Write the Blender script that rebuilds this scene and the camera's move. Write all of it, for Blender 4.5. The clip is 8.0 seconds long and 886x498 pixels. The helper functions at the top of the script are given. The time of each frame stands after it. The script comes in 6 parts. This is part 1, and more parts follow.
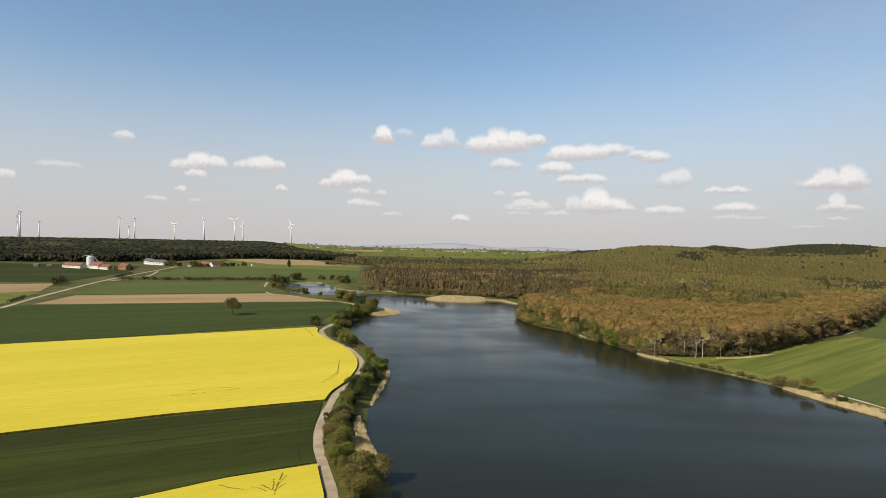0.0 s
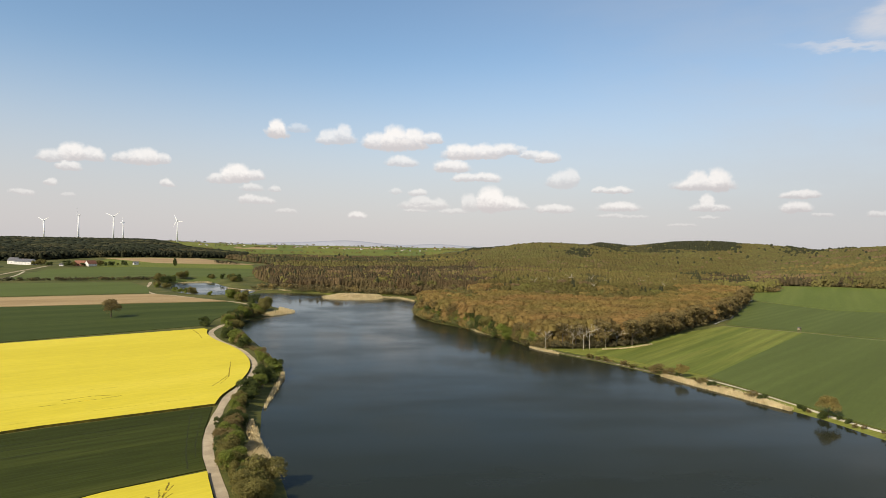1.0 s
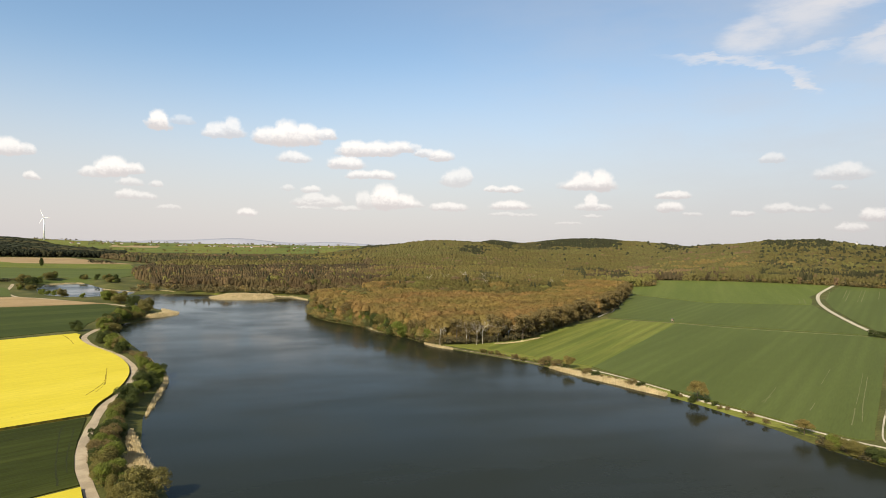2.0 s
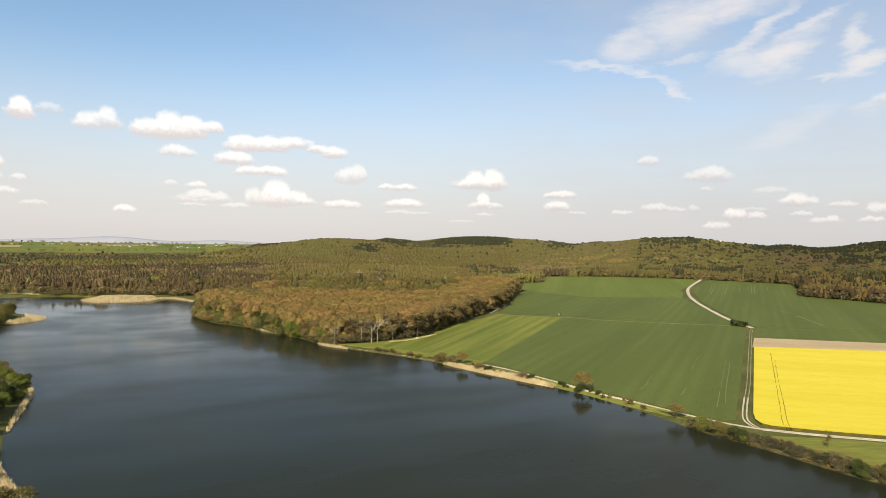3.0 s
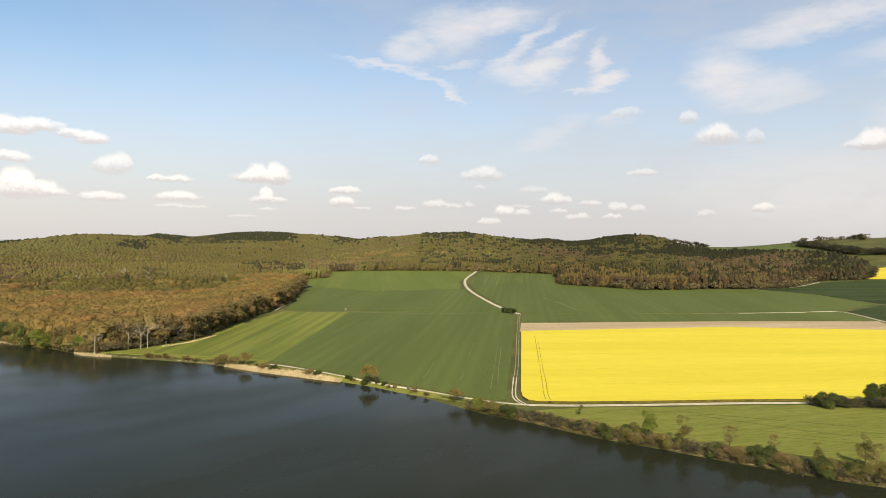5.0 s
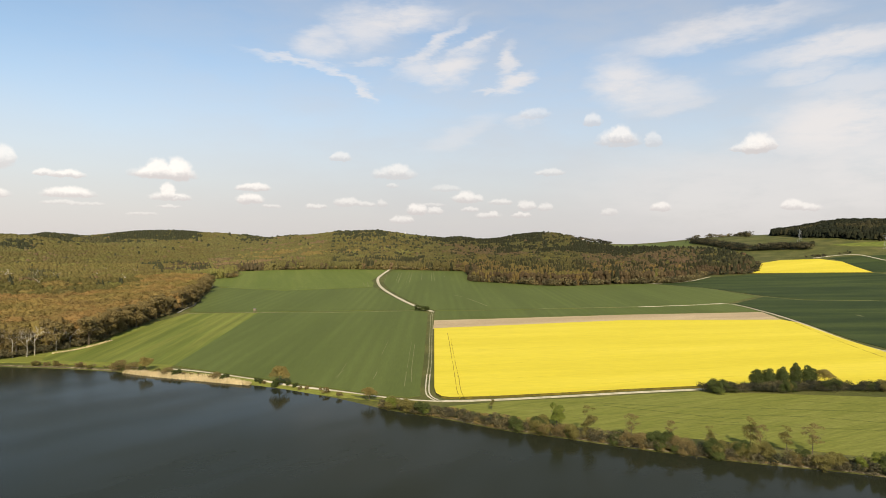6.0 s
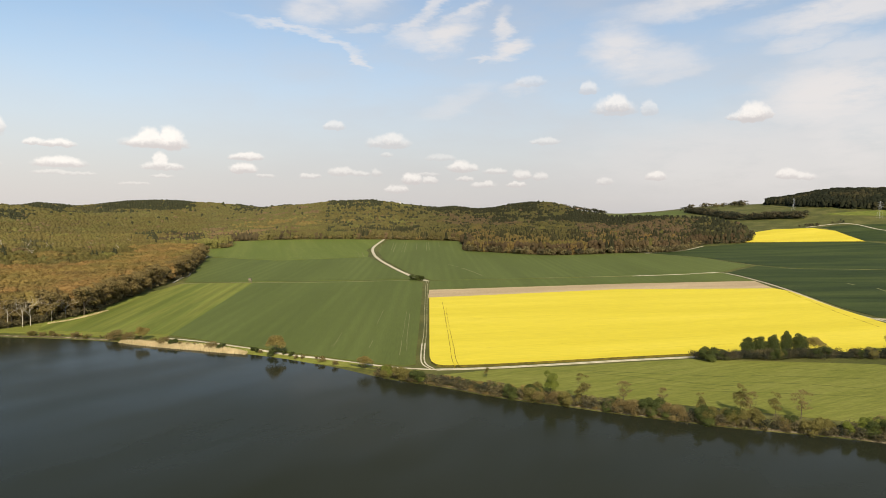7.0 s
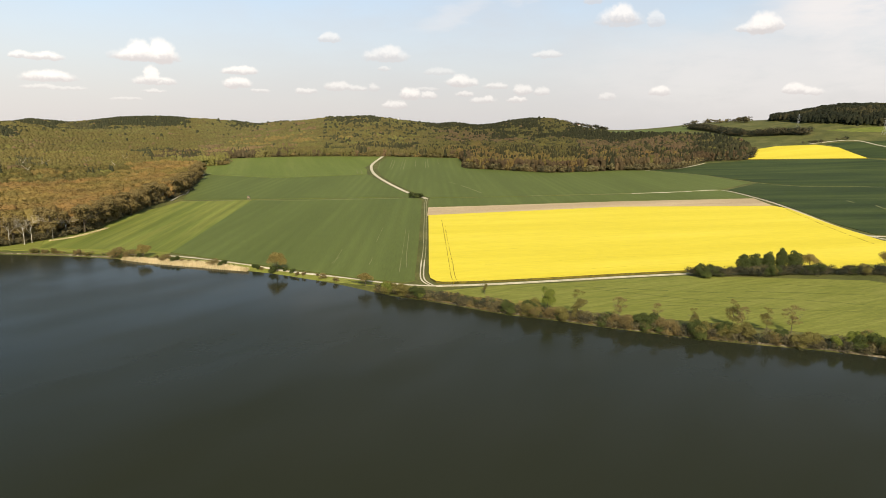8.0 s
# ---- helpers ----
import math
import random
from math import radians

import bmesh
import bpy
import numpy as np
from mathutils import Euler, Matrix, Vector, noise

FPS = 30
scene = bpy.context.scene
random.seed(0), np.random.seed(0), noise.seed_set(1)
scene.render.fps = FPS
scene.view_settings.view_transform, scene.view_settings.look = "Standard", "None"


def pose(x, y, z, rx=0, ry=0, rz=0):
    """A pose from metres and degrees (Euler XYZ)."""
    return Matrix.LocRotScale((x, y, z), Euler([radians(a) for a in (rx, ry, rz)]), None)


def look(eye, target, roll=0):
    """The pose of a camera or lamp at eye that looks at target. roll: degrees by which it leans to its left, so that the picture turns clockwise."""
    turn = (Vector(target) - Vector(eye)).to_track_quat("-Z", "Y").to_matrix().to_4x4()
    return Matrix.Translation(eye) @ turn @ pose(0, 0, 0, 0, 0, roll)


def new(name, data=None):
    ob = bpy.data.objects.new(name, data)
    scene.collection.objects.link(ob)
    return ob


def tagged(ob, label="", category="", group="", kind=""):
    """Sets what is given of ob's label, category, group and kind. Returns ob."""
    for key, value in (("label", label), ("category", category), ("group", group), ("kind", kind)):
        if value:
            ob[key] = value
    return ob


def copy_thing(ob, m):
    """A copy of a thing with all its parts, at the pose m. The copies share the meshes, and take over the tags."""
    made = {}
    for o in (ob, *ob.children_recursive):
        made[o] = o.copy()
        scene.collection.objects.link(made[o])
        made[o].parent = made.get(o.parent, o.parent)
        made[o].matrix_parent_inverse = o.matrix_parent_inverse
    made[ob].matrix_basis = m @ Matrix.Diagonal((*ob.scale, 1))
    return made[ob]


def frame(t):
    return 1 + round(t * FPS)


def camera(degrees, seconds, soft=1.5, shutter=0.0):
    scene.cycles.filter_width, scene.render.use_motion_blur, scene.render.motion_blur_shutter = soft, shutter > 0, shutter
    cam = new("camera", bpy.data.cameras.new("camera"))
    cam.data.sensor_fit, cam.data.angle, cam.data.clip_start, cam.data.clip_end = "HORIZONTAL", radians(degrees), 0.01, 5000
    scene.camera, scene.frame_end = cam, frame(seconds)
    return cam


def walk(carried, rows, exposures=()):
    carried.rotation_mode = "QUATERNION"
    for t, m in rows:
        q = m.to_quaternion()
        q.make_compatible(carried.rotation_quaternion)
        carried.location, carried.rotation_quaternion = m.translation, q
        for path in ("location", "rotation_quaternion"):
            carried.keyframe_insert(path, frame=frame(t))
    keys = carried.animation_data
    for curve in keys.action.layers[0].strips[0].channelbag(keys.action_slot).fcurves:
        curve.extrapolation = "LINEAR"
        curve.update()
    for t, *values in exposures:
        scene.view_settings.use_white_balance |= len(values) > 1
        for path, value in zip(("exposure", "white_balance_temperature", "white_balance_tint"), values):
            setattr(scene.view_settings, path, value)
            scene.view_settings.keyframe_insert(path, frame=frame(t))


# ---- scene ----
# The lake lies at height 0; y is the direction of the first view, x to its right, bearings run clockwise from y.
EYE = 70.0
cam = camera(69.48, 8.0, soft=0.7)
PATH = [(0.0, 89.34, -1.22, 0.01), (0.5, 89.31, -1.20, -4.57), (1.0, 89.285, -1.17, -9.20), (1.5, 89.26, -1.14, -13.90),
        (2.0, 89.26, -1.10, -18.60), (2.5, 89.26, -1.06, -23.32), (3.0, 89.255, -1.01, -28.04), (3.5, 89.25, -0.97, -32.80), (4.0, 89.215, -0.95, -37.55),
        (4.5, 89.19, -0.90, -42.34), (5.0, 89.11, -0.74, -47.08), (5.2, 89.09, -0.71, -48.98), (5.5, 89.06, -0.65, -51.70),
        (5.8, 89.04, -0.60, -54.02), (6.05, 89.03, -0.56, -55.05), (6.3, 89.06, -0.54, -55.26), (6.5, 89.00, -0.54, -55.27),
        (6.7, 88.28, -0.53, -55.30), (7.0, 86.31, -0.50, -55.35), (7.5, 82.555, -0.50, -55.40), (8.0, 78.93, -0.49, -55.43)]
walk(cam, [(t, pose(0, 0, EYE, rx, ry, rz)) for t, rx, ry, rz in PATH], [(0, -0.10, 6750, 10), (1.5, 0.08, 6920, 10), (3.0, 0.23, 7050, 10), (4.5, 0.24, 7080, 10), (5.2, 0.22, 7100, 10), (6.5, 0.17, 7100, 10), (7.2, 0.15, 7100, 10), (8, 0.30, 7100, 10)])

# ---- sun and sky ----
SUN_BEARING, SUN_HEIGHT = 231.0, 37.0


def bearing(b, d):
    b = radians(b)
    return d * math.sin(b), d * math.cos(b)


sun = new("sun", bpy.data.lights.new("sun", "SUN"))
sun.data.energy, sun.data.angle, sun.data.color = 5.0, radians(0.6), (1.0, 0.90, 0.74)
sx, sy = bearing(SUN_BEARING, math.cos(radians(SUN_HEIGHT)))
sun.matrix_world = look((sx * 500, sy * 500, 500 * math.sin(radians(SUN_HEIGHT))), (0, 0, 0))


class Nodes:
    """A short way to write node trees."""

    def __init__(self, tree):
        self.tree = tree
        tree.nodes.clear()

    def add(self, kind):
        return self.tree.nodes.new(kind)

    def put(self, socket, value):
        if isinstance(value, bpy.types.NodeSocket):
            self.tree.links.new(value, socket)
        else:
            socket.default_value = value

    def math(self, op, a, b=0.0, c=0.0, clamp=False):
        n = self.add("ShaderNodeMath")
        n.operation, n.use_clamp = op, clamp
        for s, v in zip(n.inputs, (a, b, c)):
            self.put(s, v)
        return n.outputs[0]

    def vec(self, op, a, b=None):
        n = self.add("ShaderNodeVectorMath")
        n.operation = op
        self.put(n.inputs[0], a)
        if b is not None:
            self.put(n.inputs[1], b)
        return n.outputs["Value"] if op in ("LENGTH", "DOT_PRODUCT") else n.outputs["Vector"]

    def noise(self, where, scale, detail=4.0, rough=0.55, out=0):
        n = self.add("ShaderNodeTexNoise")
        self.put(n.inputs["Vector"], where)
        n.inputs["Scale"].default_value, n.inputs["Detail"].default_value, n.inputs["Roughness"].default_value = scale, detail, rough
        return n.outputs[out]

    def ramp(self, fac, stops, mode="LINEAR"):
        n = self.add("ShaderNodeValToRGB")
        n.color_ramp.interpolation = mode
        el = n.color_ramp.elements
        while len(el) < len(stops):
            el.new(0.5)
        for e, (p, c) in zip(el, stops):
            e.position, e.color = p, (*c, 1)
        self.put(n.inputs[0], fac)
        return n.outputs[0]

    def span(self, v, a, b, lo=0.0, hi=1.0, soft=True):
        n = self.add("ShaderNodeMapRange")
        n.interpolation_type = "SMOOTHSTEP" if soft else "LINEAR"
        for s, w in zip(n.inputs, (v, a, b, lo, hi)):
            self.put(s, w)
        return n.outputs[0]

    def mix(self, fac, a, b, blend="MIX"):
        n = self.add("ShaderNodeMix")
        n.data_type, n.blend_type = "RGBA", blend
        self.put(n.inputs[0], fac)
        for s, v in ((n.inputs[6], a), (n.inputs[7], b)):
            self.put(s, (*v, 1) if isinstance(v, tuple) and len(v) == 3 else v)
        return n.outputs[2]


# Cumulus clouds, puff by puff: bearing, height of the base, half width, depth, in degrees, and thickness.
CUMULUS_A = [(-34.4, 4.11, 0.55, 0.58, 0.6), (-31.1, 5.17, 1.41, 0.43, 0.35), (-26.7, 7.68, 0.73, 0.62, 0.6), (-24.2, 2.87, 0.67, 0.41, 0.45), (-22.4, 3.79, 0.39, 0.42, 0.6), (-22.3, 5.61, 1.08, 0.74, 0.7), (-21.3, 2.9, 0.53, 0.28, 0.3), (-21.2, 5.02, 0.79, 0.56, 0.7),
             (-21, 5.92, 0.97, 1.02, 0.9), (-19.7, 5.91, 0.9, 0.85, 0.8), (-17, 5.91, 1.16, 0.67, 0.7), (-15.9, 5.97, 1.31, 0.96, 0.85), (-14.7, 5.98, 0.66, 0.68, 0.7), (-14.2, 4.16, 0.52, 0.49, 0.7), (-10.1, 4.66, 1.08, 0.69, 0.7), (-8.8, 4.96, 1.29, 1.14, 0.95),
             (-7.7, 3.04, 0.89, 0.6, 0.6), (-7.6, 4.1, 0.9, 0.5, 0.5), (-7.4, 5.05, 0.9, 0.7, 0.8), (-6.6, 3.03, 1, 0.45, 0.5)]
CUMULUS_B = [(-5.6, 4.11, 0.5, 0.4, 0.5), (-5.5, 8.87, 0.9, 1.17, 1), (-4.7, 2.22, 0.91, 0.35, 0.35), (-3.7, 9.33, 0.81, 0.59, 0.35), (-1.2, 8.41, 0.91, 0.59, 0.6), (-0.4, 8.58, 1.52, 0.98, 0.7), (0.1, 8.83, 0.81, 1.18, 0.7), (1.5, 1.96, 0.81, 0.51, 0.7),
             (3.1, 8.29, 1.31, 1.08, 0.9), (4.7, 8.31, 1.31, 1.67, 1), (4.9, 4.23, 0.5, 0.4, 0.4), (5.4, 6.73, 1.3, 0.74, 0.7), (6.4, 8.42, 1.2, 1.37, 0.95), (6.8, 2.61, 1.1, 0.25, 0.4), (6.8, 4.11, 0.8, 0.45, 0.6), (7, 3.36, 1, 0.6, 0.5),
             (7.5, 2.97, 1.99, 0.7, 0.55), (8, 8.82, 0.99, 0.78, 0.85), (8.8, 3.09, 0.79, 0.7, 0.5), (9.9, 6.37, 1.47, 0.88, 0.85)]
CUMULUS_C = [(10, 2.55, 1.23, 0.4, 0.4), (10.6, 7.54, 1.47, 1.07, 0.95), (11.2, 5.48, 1.22, 0.59, 0.75), (11.5, 3.02, 0.78, 1.19, 0.55), (12.6, 7.63, 1.69, 0.97, 0.9), (12.9, 5.49, 1.25, 0.63, 0.8), (13.4, 3.14, 1.25, 1.67, 1), (14.5, 7.9, 1.33, 0.86, 0.85),
             (14.8, 3.05, 1.32, 0.97, 0.85), (15.8, 3.06, 0.84, 0.49, 0.6), (15.9, 8.07, 0.7, 0.48, 0.5), (16.8, 7.57, 1.02, 0.57, 0.7), (18.2, 7.26, 1.19, 0.75, 0.85), (19, 2.84, 1.63, 0.57, 0.7), (19.6, 5.16, 1.26, 1.13, 0.6), (20.3, 5.44, 0.8, 1.03, 0.6),
             (22.9, 4.57, 0.6, 0.37, 0.7), (24, 2.39, 1.27, 0.28, 0.35), (24.4, 4.51, 1.17, 0.46, 0.8), (24.5, 3.04, 1.68, 0.6, 0.8)]
CUMULUS_D = [(25.7, 2.35, 1.23, 0.23, 0.3), (29.7, 1.66, 1.15, 0.22, 0.3), (30, 4.85, 0.99, 0.52, 0.8), (30.8, 4.96, 0.97, 1.21, 0.9), (31.3, 4.86, 2.22, 0.86, 0.9), (31.6, 3.31, 0.55, 0.94, 0.8), (31.7, 2.28, 0.73, 0.26, 0.4), (31.7, 3.05, 1.47, 0.52, 0.7),
             (32.4, 4.92, 0.94, 1.44, 0.95), (38.1, 2.98, 1.08, 0.65, 0.8), (38.3, 4.02, 1.37, 0.49, 0.8), (39.9, 2.55, 0.68, 0.25, 0.4), (43.6, 2.53, 0.85, 0.39, 0.5), (45.7, 6.84, 0.83, 0.62, 0.5), (46.4, 2.93, 1.09, 0.57, 0.55), (47.7, 2.83, 0.99, 0.38, 0.45),
             (49.4, 2.83, 0.44, 0.56, 0.4), (49.5, 5.45, 0.88, 0.56, 0.4), (50.3, 4.51, 0.52, 0.33, 0.35), (50.5, 5.43, 1.73, 0.83, 0.5)]
CUMULUS_E = [(50.8, 5.71, 0.95, 0.83, 0.6), (51.3, 1.44, 0.94, 0.56, 0.6), (52.5, 2.28, 0.84, 0.74, 0.8), (53.8, 2.82, 1.23, 0.27, 0.3), (54.2, 2.28, 0.73, 0.45, 0.6), (55.2, 4.25, 1.2, 0.45, 0.3), (56.4, 3.43, 0.71, 0.44, 0.5), (56.9, 3.38, 0.85, 0.79, 0.75),
             (57.4, 2.45, 0.69, 0.35, 0.5), (57.7, 3.37, 0.76, 0.53, 0.6), (58.9, 1.92, 1.05, 0.43, 0.5), (59.4, 1.97, 0.44, 0.52, 0.6), (60, 3.12, 0.95, 0.43, 0.5), (61.9, 2, 0.77, 0.42, 0.6), (62.3, 2.76, 0.76, 0.63, 0.6), (63, 10.73, 1.24, 0.67, 0.3),
             (64, 2.65, 0.69, 0.5, 0.5), (64.3, 5.73, 1.18, 0.44, 0.45), (67.9, 10.04, 0.77, 0.86, 0.5), (69.4, 2.22, 0.67, 0.49, 0.4)]
CUMULUS_F = [(70.1, 8.31, 1.65, 1.14, 0.55), (70.3, 8.59, 1.04, 1.14, 0.75), (72.9, 8.22, 0.64, 0.94, 0.4), (73.6, 2.64, 0.82, 0.57, 0.7), (80.3, 7.35, 1.16, 0.54, 0.6), (80.9, 7.37, 0.99, 1.16, 0.85), (81.7, 7.46, 0.57, 0.8, 0.7), (83.6, 2.68, 0.78, 0.62, 0.7),
             (84.4, 2.58, 0.97, 0.44, 0.6)]
# High thin cloud: bearing, height, half width, half depth, lean, thickness.
CIRRUS_A = [(41.4, 15.1, 3.6, 0.3, -8, 0.55), (45.7, 14, 2.1, 0.3, -20, 0.55), (47.7, 12.8, 1.3, 0.3, -34, 0.6), (44, 16.6, 2.2, 1.2, 10, 0.6), (47.4, 18.1, 2.7, 1.7, 0, 0.65), (50.2, 18.7, 4.7, 1.2, 5, 0.75), (53.7, 16.5, 3.5, 0.5, 33, 0.65), (55.3, 14.7, 2.5, 1.2, 18, 0.8),
            (53.1, 14.5, 2.1, 0.9, 0, 0.6), (57.4, 16.8, 2.5, 0.4, 22, 0.65), (56.3, 15.7, 2.3, 0.5, 30, 0.55), (60.5, 15.4, 0.7, 1.3, -10, 0.7), (61.2, 13.6, 1.5, 0.6, 14, 0.8), (59.2, 13.2, 1.8, 0.2, 6, 0.5), (56.4, 9.2, 3.3, 0.8, 25, 0.3), (61.8, 10.6, 1.4, 0.6, 5, 0.35)]
CIRRUS_B = [(48.4, 15.2, 1.8, 0.3, 5, 0.4), (70.7, 13.3, 2.8, 1.9, -25, 0.75), (73.9, 12.3, 2.7, 1.1, 0, 0.55), (77.4, 16.7, 7.3, 1, 6, 0.65), (86.6, 14.5, 5.9, 1, 4, 0.75), (80.8, 17.3, 3.7, 0.7, 14, 0.55), (86.4, 8.8, 5.2, 2.6, 8, 0.85), (87.4, 11.8, 4, 1, 3, 0.5),
            (81, 4.2, 13.5, 3.4, 0, 0.45), (74.4, 11.2, 3.2, 0.6, 8, 0.4), (84.4, 12.9, 2.7, 0.7, 10, 0.5), (88.2, 5.5, 5.3, 3.7, 0, 0.6)]

world = bpy.data.worlds.new("sky")
scene.world = world
world.use_nodes = True
W = Nodes(world.node_tree)
geo = W.add("ShaderNodeTexCoord").outputs["Generated"]
xyz = W.add("ShaderNodeSeparateXYZ")
W.put(xyz.inputs[0], geo)
az = W.math("MULTIPLY", W.math("ARCTAN2", xyz.outputs[0], xyz.outputs[1]), 57.2958)
el = W.math("MULTIPLY", W.math("ARCSINE", xyz.outputs[2]), 57.2958)
spot = W.add("ShaderNodeCombineXYZ")
W.put(spot.inputs[0], az), W.put(spot.inputs[1], el)
spot = spot.outputs[0]


def shaken(scale, detail, amount):
    return W.vec("MULTIPLY", W.vec("SUBTRACT", W.noise(spot, scale, detail, 0.55, 1), (0.5, 0.5, 0.5)), amount)


def after(done, where):
    """The same place, reckoned once the given value is known: keeps the number of open values low."""
    n = W.add("ShaderNodeVectorMath")
    n.operation = "MULTIPLY_ADD"
    W.put(n.inputs[0], done)
    n.inputs[1].default_value = (1e-7, 1e-7, 0)
    W.put(n.inputs[2], where)
    return n.outputs["Vector"]


puffy = W.vec("ADD", W.vec("ADD", spot, shaken(0.9, 2, (0.9, 0.35, 0.0))), shaken(2.6, 4, (0.52, 0.34, 0.0)))
cumulus, heap, level = 0.0, 0.001, 0.0
for i, (b, h, w, d, k) in enumerate(CUMULUS_A + CUMULUS_B + CUMULUS_C + CUMULUS_D + CUMULUS_E + CUMULUS_F):
    if i % 6 == 5:
        puffy = after(heap, puffy)
    p = W.vec("MULTIPLY", W.vec("SUBTRACT", puffy, (b, h, 0)), (0.82 / w, 0.86 / d, 0))
    q = W.vec("LENGTH", W.vec("MAXIMUM", p, W.vec("MULTIPLY", p, (1.0, -3.2, 0))))
    here = W.span(q, 1.08, 0.68, 0.0, k)
    split = W.add("ShaderNodeSeparateXYZ")
    W.put(split.inputs[0], p)
    level = W.math("MULTIPLY_ADD", here, split.outputs[1], level)
    heap = W.math("ADD", heap, here)
    cumulus = W.math("MAXIMUM", cumulus, here)
grain = W.math("SUBTRACT", W.noise(spot, 2.6, 4, 0.6), 0.5)
cumulus = W.math("MULTIPLY", cumulus, W.math("MULTIPLY_ADD", grain, 0.5, 1.0), clamp=True)
body = W.span(W.math("MULTIPLY_ADD", grain, 0.45, W.math("DIVIDE", level, heap)), -0.12, 0.5)
streak = W.add("ShaderNodeMapping")
W.put(streak.inputs["Vector"], spot)
streak.inputs["Rotation"].default_value = (0, 0, radians(-18))
streak.inputs["Scale"].default_value = (0.16, 0.5, 1)
wisp = W.noise(streak.outputs[0], 1.3, 6, 0.62)
drift = W.vec("ADD", spot, W.vec("MULTIPLY", W.vec("SUBTRACT", W.noise(streak.outputs[0], 1.6, 4, 0.62, 1), (0.5, 0.5, 0.5)), (3.8, 2.3, 0)))
drift = after(cumulus, drift)
cirrus = 0.0
for i, (b, h, w, d, lean, k) in enumerate(CIRRUS_A + CIRRUS_B):
    if i % 6 == 5:
        drift = after(cirrus, drift)
    p = W.vec("SUBTRACT", drift, (b, h, 0))
    c, n = math.cos(radians(lean)), math.sin(radians(lean))
    along, across = W.vec("DOT_PRODUCT", p, (c / w, n / w, 0)), W.vec("DOT_PRODUCT", p, (-n / d, c / d, 0))
    off = W.math("SQRT", W.math("MULTIPLY_ADD", along, along, W.math("MULTIPLY", across, across)))
    cirrus = W.math("MAXIMUM", cirrus, W.span(off, 1.55, 0.3, 0.0, k))
cirrus = W.math("MULTIPLY", cirrus, W.span(wisp, 0.16, 0.56, 0.25, 1.0))
veil = W.math("MULTIPLY", W.span(az, 0.0, 60.0, 0.0, 0.52), W.span(W.noise(streak.outputs[0], 0.5, 4, 0.6), 0.25, 0.75, 0.45, 1.0))

nishita = W.add("ShaderNodeTexSky")
nishita.sky_type, nishita.sun_disc = "NISHITA", False
nishita.sun_elevation, nishita.sun_rotation = radians(SUN_HEIGHT), radians(SUN_BEARING)
nishita.altitude, nishita.air_density, nishita.dust_density, nishita.ozone_density = 400, 1.0, 1.0, 1.0
haze = W.span(el, 17.0, 0.5, 0.0, 0.88)
low = W.span(el, 33.0, 20.0)
clear = W.mix(haze, W.mix(low, W.mix(1.0, nishita.outputs[0], (0.93, 1.03, 1.10), "MULTIPLY"), W.mix(1.0, nishita.outputs[0], (1.32, 1.49, 1.56), "MULTIPLY")), (6.05, 5.85, 6.25))
clouded = W.mix(cirrus, W.mix(veil, clear, (5.75, 5.9, 6.4)), (8.1, 8.0, 8.3))
puff = W.mix(body, (6.3, 6.05, 6.3), (9.9, 9.7, 9.7))
final = W.mix(W.math("MULTIPLY", cumulus, 0.92), clouded, puff)
back = W.add("ShaderNodeBackground")
final = W.mix(W.span(az, 5.0, 60.0), final, (0.90, 0.905, 0.915), "MULTIPLY")
W.put(back.inputs[0], final)
back.inputs[1].default_value = 0.10
W.put(W.add("ShaderNodeOutputWorld").inputs[0], back.outputs[0])


